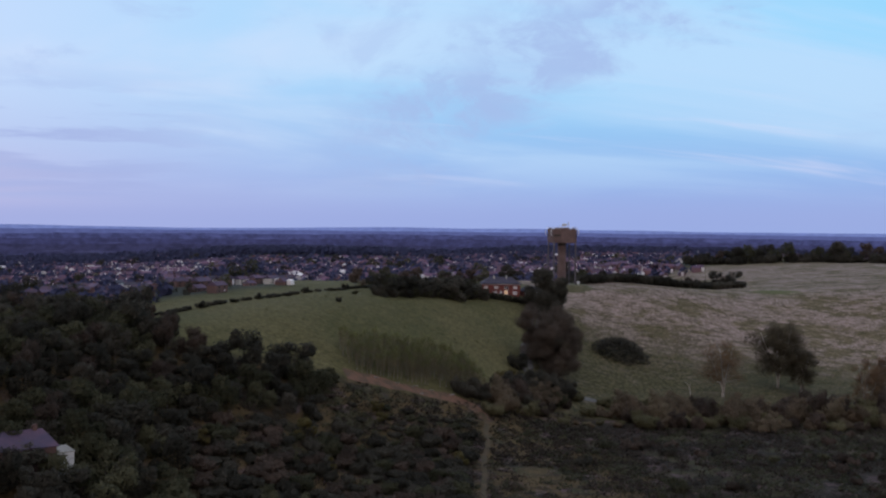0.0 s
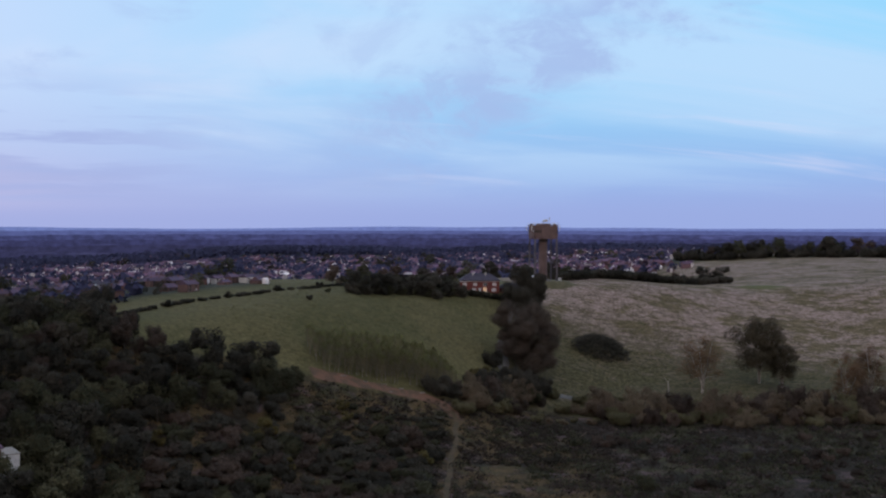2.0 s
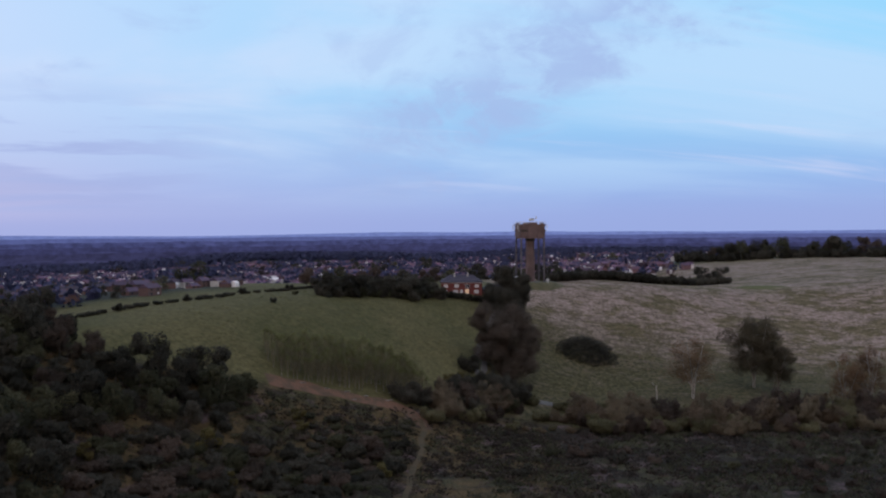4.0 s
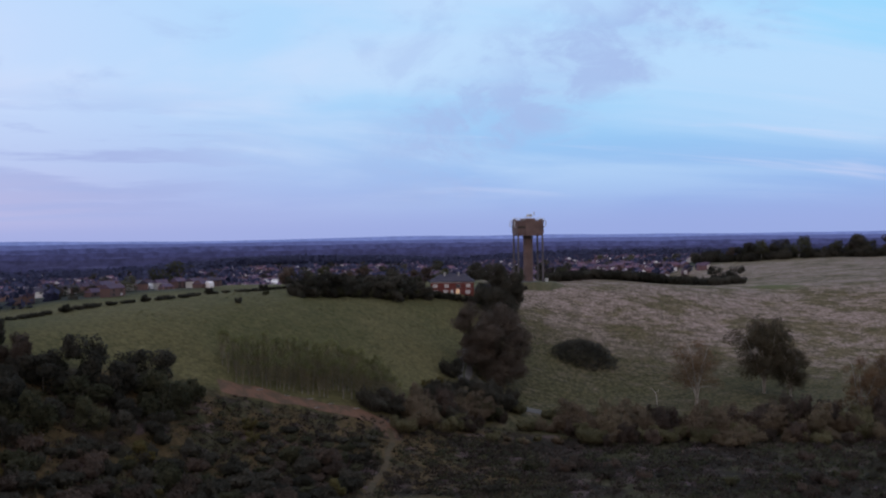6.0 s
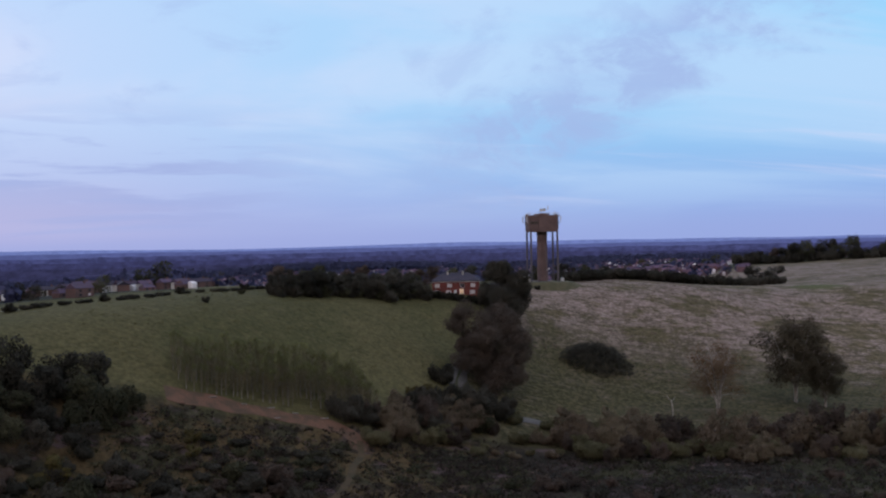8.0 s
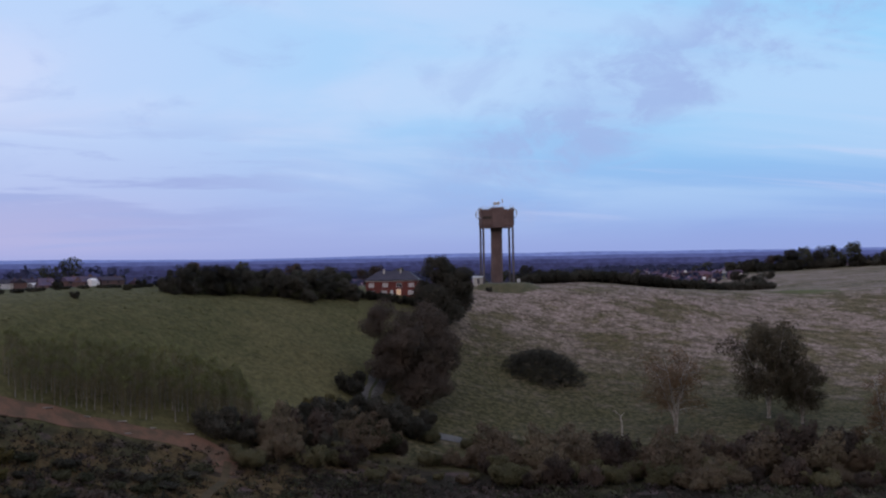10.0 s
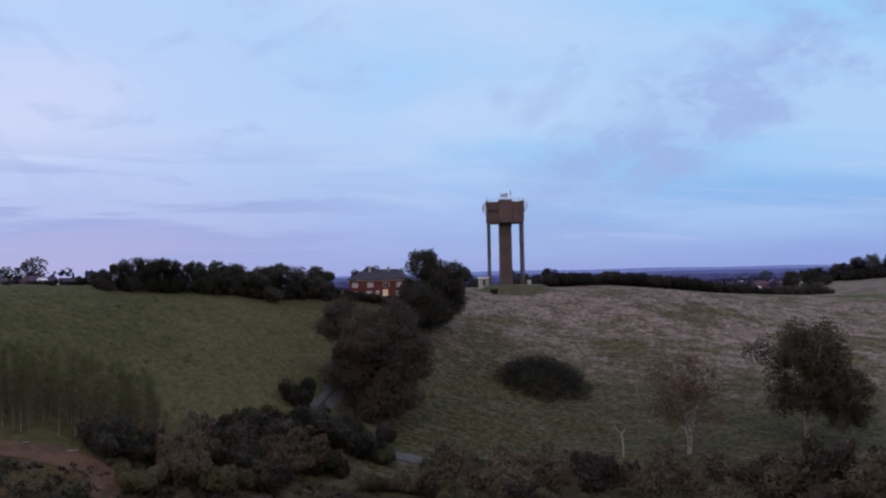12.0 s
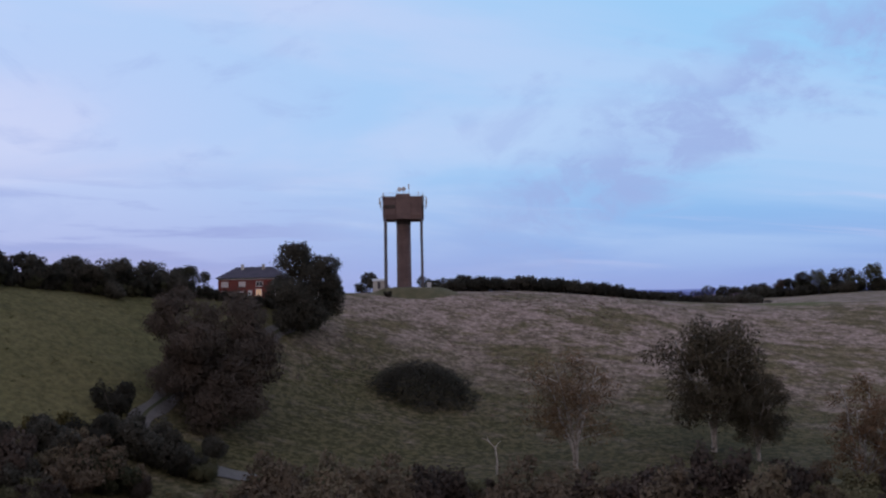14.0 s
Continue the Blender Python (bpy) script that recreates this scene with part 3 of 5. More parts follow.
def make_brick_house():
    x, y = -40, -37
    z = height(x, y) - 0.9
    h = thing("brick_house", x, y, z, "two-storey red brick house with hipped slate roof and lit windows", "house")
    h.rotation_euler = (0, 0, radians(-9))
    b = bmesh.new()
    box(b, -8.6, -4.2, -3.0, 8.6, 4.2, 5.2, 0.05)
    part("wall", b, BRICK_RED, h, "red brick wall")
    b = bmesh.new()
    box(b, -8.75, -4.35, 4.9, 8.75, 4.35, 5.22, 0.03)
    part("fascia", b, WHITE, h, "white fascia board")
    part("roof", gable_roof(8.6, 4.2, 5.22, 8.3, 4.2, 0.5), SLATE, h, "hipped grey slate roof")
    for cx in (-3.0, 2.6):
        b = bmesh.new()
        box(b, cx - 0.32, -1.3, 6.6, cx + 0.32, -0.6, 8.8, 0.04)
        box(b, cx - 0.40, -1.4, 8.8, cx + 0.40, -0.5, 8.95, 0.03)
        part("chimney", b, RENDERED, h, "pale rendered chimney")
    for wx, gm in ((-6.8, DIM_PANE), (-2.2, DIM_PANE), (2.4, PANE), (6.4, DIM_PANE)):
        window(h, wx, -4.22, 3.1, 1.6, 1.2, gm)
    for wx, gm in ((-6.8, PANE), (-2.6, DIM_PANE), (6.2, DIM_PANE)):
        window(h, wx, -4.22, 0.6, 1.7, 1.25, gm)
    window(h, 2.2, -4.22, 0.5, 1.4, 1.8, LIT_PANE)
    b = bmesh.new()
    box(b, -0.6, -4.32, 0.0, 0.4, -4.15, 2.05, 0.02)
    part("door", b, WHITE, h, "white front door")
    a = thing("annex", x + 14, y + 0.5, height(x + 14, y), "single-storey annex with dark hipped roof and white doors", "outbuilding")
    b = bmesh.new()
    box(b, -4.2, -3.4, -2.5, 4.2, 3.4, 2.5, 0.05)
    part("wall", b, BRICK_RED, a)
    part("roof", gable_roof(4.2, 3.4, 2.5, 4.8, 2.6, 0.5), SLATE, a)
    for gx in (-2.0, 2.0):
        b = bmesh.new()
        box(b, gx - 1.3, -3.5, 0.0, gx + 1.3, -3.36, 2.1, 0.02)
        part("garage_door", b, WHITE, a, "white garage door")
    for cx, col in ((-3.5, WHITE), (1.2, WHITE)):
        make_car(x + 14 + cx, y - 7.5, col)


def make_car(x, y, paint):
    c = thing("parked_car", x, y, height(x, y), "pale parked car beside the brick house", "car")
    b = bmesh.new()
    box(b, -2.1, -0.85, 0.35, 2.1, 0.85, 0.95, 0.12)
    part("body", b, paint, c)
    b = bmesh.new()
    box(b, -1.2, -0.75, 0.95, 1.1, 0.75, 1.45, 0.08, 0.8)
    part("cabin", b, PANE, c, "dark glazed cabin")
    for wx in (-1.3, 1.3):
        for wy in (-0.8, 0.8):
            b = bmesh.new()
            bmesh.ops.create_cone(b, cap_ends=True, segments=12, radius1=0.33, radius2=0.33, depth=0.22, matrix=Matrix.Translation((wx, wy, 0.33)) @ Matrix.Rotation(math.pi / 2, 4, "X"))
            part("wheel", b, TOWER_DARK, c)


make_brick_house()


def make_cabin():
    c = thing("pump_cabin", -7.6, -3.5, -0.2, "small pale rendered cabin at the foot of the tower", "cabin")
    b = bmesh.new()
    box(b, -1.7, -1.3, -1.5, 1.7, 1.3, 2.3, 0.04)
    part("wall", b, RENDERED, c)
    part("roof", gable_roof(1.7, 1.3, 2.3, 3.0, 0.0, 0.2), STEEL, c)
    b = bmesh.new()
    box(b, -0.4, -1.36, 0.0, 0.45, -1.26, 2.0, 0.02)
    part("door", b, TOWER_LEG, c, "grey steel door")
    k = thing("steel_kiosk", 7.2, -4.4, -0.3, "small grey steel equipment kiosk near the tower", "kiosk")
    b = bmesh.new()
    box(b, -0.6, -0.5, -1.2, 0.6, 0.5, 1.7, 0.05)
    part("body", b, STEEL, k)
    b = bmesh.new()
    box(b, -0.66, -0.56, 1.7, 0.66, 0.56, 1.8, 0.02)
    part("lid", b, STEEL, k)


make_cabin()


def make_wood_house():
    h = thing("house_in_the_trees", -201, -268, height(-201, -268), "house with brown tiled roof and white conservatory among trees", "house")
    h.rotation_euler = (0, 0, radians(25))
    b = bmesh.new()
    box(b, -6.0, -4.2, -3.0, 6.0, 4.2, 4.2, 0.05)
    part("wall", b, BRICK_BROWN, h)
    part("roof", gable_roof(6.0, 4.2, 4.2, 7.6, 2.4, 0.5), TILE, h, "hipped brown tile roof")
    b = bmesh.new()
    box(b, 2.0, -0.5, 5.5, 2.9, 0.4, 8.6, 0.03)
    part("chimney", b, BRICK_BROWN, h)
    b = bmesh.new()
    box(b, 6.0, -3.2, -2.5, 10.0, 2.6, 2.4, 0.05)
    part("conservatory", b, WHITE, h, "white conservatory")
    part("conservatory_roof", gable_roof(2.0, 2.9, 0, 1.1, 1.0, 0.15), RENDERED, h).location = (8.0, -0.3, 2.4)


make_wood_house()

HOUSES = {}


def town_house(style, wall_mat, roof_mat):
    """One prototype house with its parts, standing at the origin."""
    w2, d2, ht, ridge = ((4.6, 3.9, 5.0, 7.8), (6.8, 3.8, 5.0, 7.9), (5.4, 4.4, 2.6, 5.6), (9.5, 4.0, 5.0, 7.8))[style]
    label = ("detached two-storey house with tiled roof", "semi-detached brick house with long ridge roof", "bungalow with broad tiled roof", "terraced row with long tiled roof")[style]
    h = tagged(new("town_house"), label, "house", "houses of the town")
    b = bmesh.new()
    box(b, -w2, -d2, -2.0, w2, d2, ht, 0.0)
    for sx in (-1, 1):
        v = [b.verts.new(p) for p in ((sx * w2, -d2, ht), (sx * w2, d2, ht), (sx * w2, 0, ridge - 0.25))]
        b.faces.new(v)
    part("wall", b, wall_mat, h)
    part("roof", gable_roof(w2, d2, ht, ridge, 1.6 if style == 2 else 0.0), roof_mat, h)
    b = bmesh.new()
    box(b, w2 * 0.5 - 0.45, -0.4, ridge - 1.2, w2 * 0.5 + 0.45, 0.4, ridge + 1.1)
    part("chimney", b, BRICK_BROWN, h)
    for sx in (-0.5, 0.5):
        for z0, z1 in ((0.8, 2.1),) if style == 2 else ((0.8, 2.1), (3.3, 4.5)):
            b = bmesh.new()
            box(b, sx * w2 - 0.85, -d2 - 0.05, z0, sx * w2 + 0.85, -d2 + 0.05, z1)
            part("window", b, DIM_PANE if style == 1 and sx > 0 and z0 < 2 else PANE, h)
    return h


def in_town(x, y):
    if abs(x + 95) < 190 and 735 < y < 930:
        return False
    if y < -190 or x > town_line(y) - 44:
        behind = y > 105 + 0.8 * max(x, 0) + 0.3 * max(-x, 0) and x < 700 and not (x > 190 and y < 420)
        if not behind:
            return False
    return math.hypot(x, y) < 1090 and abs(x + 40) < 190 + 0.62 * (y + 400)


def make_town():
    rnd = random.Random(11)
    spots = []
    for row in range(-100, 150):
        bend = rnd.uniform(-8, 8)
        for col in range(-190, 120):
            u, v = col * 7.4 + rnd.uniform(-1.5, 1.5), row * 13 + bend + 10 * math.sin(col * 0.21 + row)
            if (col // 9 + row // 3) % 7 == 0:
                continue
            a = 0.35 + 0.5 * math.sin(row // 6 + 0.3)
            x, y = 0.86 * u - 0.5 * v * 0.35 - 150, 0.42 * u + 0.95 * v + 250
            if not in_town(x, y) or rnd.random() < (0.62 if y < 20 and x < -100 else 0.34):
                continue
            spots.append((math.hypot(x + 140, y + 538), x, y, a + rnd.uniform(-0.5, 0.5) * (y < 40) + rnd.uniform(-0.15, 0.15) + (math.pi / 2 if rnd.random() < 0.3 else 0)))
    spots.sort()
    mats = [(BRICK_BROWN, TILE), (BRICK_BROWN, SLATE), (RENDERED, TILE), (BRICK_BROWN, TILE), (BRICK_BROWN, SLATE), (WHITE, SLATE)]
    protos = []
    near, rest = spots[:300], spots[300:6500]
    for i, (_, x, y, a) in enumerate(near):
        style = rnd.choice((0, 1, 1, 2, 3))
        wall, roof = rnd.choice(mats)
        if y < -30 or (x > 30 and y < 330):
            wall, roof = BRICK_BROWN, TILE
        key = (style, wall.name, roof.name)
        m = Matrix.LocRotScale((x, y, height(x, y)), Euler((0, 0, a)), Vector((1, 1, 1)) * rnd.uniform(0.42, 0.58))
        if key not in HOUSES:
            HOUSES[key] = town_house(style, wall, roof)
            HOUSES[key].matrix_basis = Matrix.LocRotScale((x, y, height(x, y)), Euler((0, 0, a)), Vector((0.5, 0.5, 0.5)))
        else:
            copy_thing(HOUSES[key], m @ Matrix.Diagonal((2, 2, 2, 1)))
    # white conservatories and garages beside the houses
    verts, faces = [], []
    for i, (_, x, y, a) in enumerate(spots[:6500]):
        if i % 6 and i % 11:
            continue
        c, s, z = math.cos(a), math.sin(a), height(x, y)
        k, w2 = len(verts), 0.9 + 0.25 * (i % 4)
        loc = [(p * w2, q * 1.2 - 3.4, r) for r in (-1.0, 1.9) for p, q in ((-1, -1), (1, -1), (1, 1), (-1, 1))] + [(-w2, -3.4, 2.5), (w2, -3.4, 2.5)]
        verts += [(x + c * p - s * q, y + s * p + c * q, z + r) for p, q, r in loc]
        faces += [tuple(k + j for j in f) for f in ((0, 1, 5, 4), (1, 2, 6, 9, 5), (2, 3, 7, 6), (3, 0, 4, 8, 7), (4, 5, 9, 8), (6, 7, 8, 9))]
    me = bpy.data.meshes.new("conservatories")
    me.from_pydata(verts, [], faces)
    me.materials.append(PALE_FAR)
    tagged(new("conservatories", me), "small white conservatories and garages between the houses", "outbuildings", kind="stuff")
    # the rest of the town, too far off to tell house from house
    for name, mat, pick in (("far_house_walls", WALL_FAR_HAZED, 0), ("far_house_roofs", TILE_FAR_HAZED, 1), ("far_house_pale_walls", PALE_FAR, 2)):
        verts, faces = [], []
        for i, (_, x, y, a) in enumerate(rest):
            pale = i % 5 < 2
            a += math.pi / 2 if i % 3 == 0 else 0
            light_roof = i % 9 == 4
            if pick == 1 and light_roof:
                continue
            if (pick == 0 and pale) or (pick == 2 and not pale and not light_roof):
                continue
            c, s, z = math.cos(a), math.sin(a), height(x, y)
            w2, d2, ht, rg = 2.5 + (i * 7 % 5) * 0.6, 2.3, 3.2 - 1.2 * (i % 4 == 0), 5.0 - 1.2 * (i % 4 == 0)
            k = len(verts)
            if pick == 1:
                loc = [(-w2, -d2 - 0.3, ht - 0.1), (w2, -d2 - 0.3, ht - 0.1), (w2, d2 + 0.3, ht - 0.1), (-w2, d2 + 0.3, ht - 0.1), (-w2, 0, rg), (w2, 0, rg)]
                faces += [(k, k + 1, k + 5, k + 4), (k + 2, k + 3, k + 4, k + 5)]
            else:
                loc = [(-w2, -d2, -2), (w2, -d2, -2), (w2, d2, -2), (-w2, d2, -2), (-w2, -d2, ht), (w2, -d2, ht), (w2, d2, ht), (-w2, d2, ht), (-w2, 0, rg - 0.1), (w2, 0, rg - 0.1)]
                faces += [(k, k + 1, k + 5, k + 4), (k + 1, k + 2, k + 6, k + 5), (k + 2, k + 3, k + 7, k + 6), (k + 3, k, k + 4, k + 7), (k + 5, k + 6, k + 9, k + 9), (k + 7, k + 4, k + 8, k + 8)]
                if light_roof:
                    faces += [(k + 4, k + 5, k + 9, k + 8), (k + 6, k + 7, k + 8, k + 9)]
            verts += [(x + c * p - s * q, y + s * p + c * q, z + r) for p, q, r in loc]
        me = bpy.data.meshes.new(name)
        me.from_pydata(verts, [], [tuple(dict.fromkeys(f)) for f in faces])
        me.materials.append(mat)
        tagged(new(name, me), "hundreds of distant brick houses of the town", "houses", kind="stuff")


make_town()

# ------------------------------------------------------------------ trees and shrubs


def leaf_cloud(seed, lobes, count, size, hollow=0.55, flat=0.0, puff=None):
    """Many small leaf clumps spread over the outside of overlapping lobes (x, y, z, rx, ry, rz)."""
    g = np.random.default_rng(seed)
    lob = np.array(lobes, float)
    area = (lob[:, 3] * lob[:, 4] * lob[:, 5]) ** (2 / 3)
    pick = g.choice(len(lob), count, p=area / area.sum())
    v = g.normal(size=(count, 3))
    v /= np.linalg.norm(v, axis=1)[:, None]
    r = hollow + (1.06 - hollow) * g.random(count) ** 0.5
    r += 0.32 * g.random(count) ** 6
    r *= 1 + 0.14 * np.sin(v[:, 0] * 7 + pick) * np.cos(v[:, 2] * 6 + 2 * pick)
    c = lob[pick, :3] + v * lob[pick, 3:] * r[:, None]
    nrm = v + g.normal(size=(count, 3)) * 0.75
    nrm[:, 2] += flat
    nrm /= np.linalg.norm(nrm, axis=1)[:, None]
    t = np.cross(nrm, g.normal(size=(count, 3)))
    t /= np.linalg.norm(t, axis=1)[:, None]
    b = np.cross(nrm, t)
    s = size * (0.55 + 0.9 * g.random(count))[:, None]
    q = s * (0.55 + 0.5 * g.random(count))[:, None]
    bend = nrm * s * 0.25
    verts = np.stack([c - t * s, c - b * q + bend, c + t * s, c + b * q + bend], 1).reshape(-1, 3)
    faces = np.arange(count * 4).reshape(-1, 4)
    if puff is not None:
        puff.append(np.repeat(v, 4, axis=0))
    return verts, faces


def leaf_mesh(name, seed, lobes, count, size, hollow=0.55, flat=0.0):
    """The leaves as a mesh that knows the outward direction of each bough."""
    out = []
    v, f = leaf_cloud(seed, lobes, count, size, hollow, flat, out)
    return puffed(mesh_of(name, v, f), out[0])


def puffed(me, out):
    a = me.attributes.new("puff", "FLOAT_VECTOR", "POINT")
    out = np.asarray(out, np.float32) * 0.75
    out[:, 2] += 0.25
    a.data.foreach_set("vector", out.ravel())
    return me


def grow_trunk(seed, h, r, limbs, spread, lean=0.0, fork=0.35):
    """A tapered, slightly crooked trunk with limbs that carry twigs."""
    g = random.Random(seed)
    b = bmesh.new()
    pts = [Vector((0, 0, -1.2))]
    for i in range(1, 7):
        k = i / 6
        pts.append(Vector((lean * k * h + g.uniform(-1, 1) * 0.02 * h, g.uniform(-1, 1) * 0.02 * h, k * h)))
    for i in range(6):
        rod(b, pts[i], pts[i + 1], r * (1 - 0.14 * i), r * (1 - 0.14 * (i + 1)), 7)
    for j in range(limbs):
        k = fork + (0.95 - fork) * (j + g.random()) / limbs
        i = min(5, int(k * 6))
        p = pts[i].lerp(pts[i + 1], k * 6 - i)
        a = j * 2.4 + g.uniform(-0.4, 0.4)
        ln = spread * (1.15 - 0.7 * k) * g.uniform(0.75, 1.1)
        mid = p + Vector((math.cos(a) * ln * 0.55, math.sin(a) * ln * 0.55, ln * 0.35))
        tip = p + Vector((math.cos(a) * ln, math.sin(a) * ln, ln * g.uniform(0.5, 0.9)))
        rr = r * 0.42 * (1.1 - k)
        rod(b, p, mid, rr, rr * 0.7, 5)
        rod(b, mid, tip, rr * 0.7, rr * 0.25, 5)
        for q in range(2):
            t2 = mid + Vector((math.cos(a + q * 1.6 - 0.8) * ln * 0.45, math.sin(a + q * 1.6 - 0.8) * ln * 0.45, ln * g.uniform(0.1, 0.5)))
            rod(b, mid, t2, rr * 0.45, rr * 0.15, 4)
    return b


def lobes_round(seed, h, w, base=0.12, n=16, full=1.0):
    """Boughs of uneven size: several main masses at different heights, each carrying smaller billows, with gaps between."""
    g = random.Random(seed)
    out = []
    masses = max(4, n // 4)
    turn = g.uniform(0, 6.28)
    for i in range(masses):
        k = (i + 0.5) / masses
        a = turn + i * 2.39996 + g.uniform(-0.4, 0.4)
        prof = math.sin(math.pi * (0.20 + 0.66 * k)) ** 0.7
        rr = w * 0.5 * prof * g.uniform(0.45, 0.92)
        s = w * g.uniform(0.15, 0.24) * (0.75 + 0.35 * prof) * full
        x, y, z = rr * math.cos(a), rr * math.sin(a), h * (base + (0.86 - base) * k) + g.uniform(-0.05, 0.05) * h
        out.append((x, y, z, s, s * g.uniform(0.85, 1.15), s * g.uniform(0.75, 1.0)))
        for j in range(4 + n // 8):
            b, lift = a + g.uniform(-1.5, 1.5), g.uniform(-0.5, 0.95)
            q = s * g.uniform(0.30, 0.62)
            out.append((x + s * 0.9 * math.cos(b) * (1 - 0.4 * abs(lift)), y + s * 0.9 * math.sin(b) * (1 - 0.4 * abs(lift)), z + s * 0.85 * lift, q * g.uniform(0.8, 1.2), q * g.uniform(0.8, 1.2), q * g.uniform(0.65, 1.0)))
    out.append((0, 0, h * 0.46, w * 0.22 * full, w * 0.22 * full, h * 0.32))
    out.append((w * g.uniform(-0.08, 0.08), w * g.uniform(-0.08, 0.08), h * 0.84, w * 0.13, w * 0.13, h * 0.12))
    return out


PROTO = {}


def plant(kind, x, y, scale=1.0, turn=None, label="", sink=0.0, stretch=1.0):
    """Stands a tree or shrub of that kind on the ground."""
    g = random.Random(int(x * 131 + y * 977))
    turn = g.uniform(0, 6.28) if turn is None else turn
    m = Matrix.LocRotScale((x, y, height(x, y) - sink), Euler((0, 0, turn)), Vector((scale, scale, scale * stretch)))
    if kind not in PROTO:
        PROTO[kind] = KINDS[kind]()
        PROTO[kind].matrix_basis = m
        ob = PROTO[kind]
    else:
        p = PROTO[kind]
        ob = copy_thing(p, m @ Matrix.Diagonal((1 / p.scale[0], 1 / p.scale[1], 1 / p.scale[2], 1)))
    if label:
        ob["label"] = label
    return ob


def tree(seed, name, label, h, w, leaf, count, size, base=0.12, n=16, bark=None, limbs=7, category="tree", hollow=0.5, trunk=None, full=1.0):
    root = tagged(new(name), label, category)
    part("trunk", grow_trunk(seed, h * 0.82, trunk or h * 0.022, limbs, w * 0.42), bark or BARK, root)
    part("crown", leaf_mesh("crown", seed, lobes_round(seed, h, w, base, n, full), count, size, hollow), leaf, root)
    return root


def shrub(seed, label, h, w, leaf, count, size, n=9, name="shrub"):
    g = random.Random(seed)
    root = tagged(new(name), label, "shrub")
    b = bmesh.new()
    for i in range(5):
        a = i * 1.3
        rod(b, (0.2 * math.cos(a), 0.2 * math.sin(a), -0.8), (w * 0.25 * math.cos(a), w * 0.25 * math.sin(a), h * 0.6), 0.12, 0.04, 5)
    part("stem", b, BARK, root)
    lobes = [(0, 0, h * 0.30, w * 0.30, w * 0.30, h * 0.34)]
    for i in range(n // 2):
        a, r = i * 2.4 + g.uniform(-0.5, 0.5), w * 0.5 * g.uniform(0.25, 0.75)
        s, top = w * g.uniform(0.12, 0.22), h * g.uniform(0.34, 0.80)
        lobes.append((r * math.cos(a), r * math.sin(a), top * 0.7, s, s, top * 0.5))
        for j in range(3):
            b, q = a + g.uniform(-1.8, 1.8), s * g.uniform(0.35, 0.7)
            lobes.append((r * math.cos(a) + s * 0.9 * math.cos(b), r * math.sin(a) + s * 0.9 * math.sin(b), top * g.uniform(0.45, 1.15), q, q, q * g.uniform(0.7, 1.3)))
    part("foliage", leaf_mesh("foliage", seed, lobes, count, size, 0.5), leaf, root)
    return root


def birch(seed, label, h, w, leaf, count, size, stems, hollow=0.35):
    """Several pale stems that lean apart, each with ragged clumps of leaf and gaps between."""
    g = random.Random(seed)
    root = tagged(new("birch_tree"), label, "tree")
    lobes = []
    for s in range(stems):
        a = 6.283 * s / stems + g.uniform(-0.4, 0.4)
        out, top = w * g.uniform(0.16, 0.34), h * g.uniform(0.72, 1.0)
        b = bmesh.new()
        pts = [Vector((0.15 * math.cos(a), 0.15 * math.sin(a), -1.0))]
        for i in range(1, 7):
            k = i / 6
            pts.append(Vector((out * 1.1 * max(0.0, k - 0.2) * math.cos(a) + g.uniform(-0.2, 0.2), out * 1.1 * max(0.0, k - 0.2) * math.sin(a) + g.uniform(-0.2, 0.2), top * k * 0.95)))
        for i in range(6):
            rod(b, pts[i], pts[i + 1], 0.30 * (1 - 0.14 * i), 0.30 * (1 - 0.14 * (i + 1)), 7)
        for i in range(10):
            k = 0.28 + 0.68 * i / 10
            j = min(5, int(k * 6))
            p = pts[j].lerp(pts[j + 1], k * 6 - j)
            t, ln = i * 2.4 + s, w * 0.30 * (1.15 - 0.6 * k) * g.uniform(0.6, 1.1)
            q = p + Vector((math.cos(t) * ln, math.sin(t) * ln, ln * g.uniform(0.1, 0.7)))
            rod(b, p, q, 0.07, 0.02, 5)
            if g.random() < 0.86:
                r = w * g.uniform(0.065, 0.14)
                lobes.append((q.x, q.y, q.z, r * g.uniform(0.9, 1.3), r * g.uniform(0.9, 1.3), r * g.uniform(0.7, 1.2)))
                lobes.append((q.x * 0.8, q.y * 0.8, q.z + r * 0.5, r * 0.7, r * 0.7, r * 0.8))
        part("trunk", b, BARK_PALE, root, "pale leaning stem")
    part("crown", leaf_mesh("crown", seed, lobes, count, size, hollow), leaf, root)
    return root


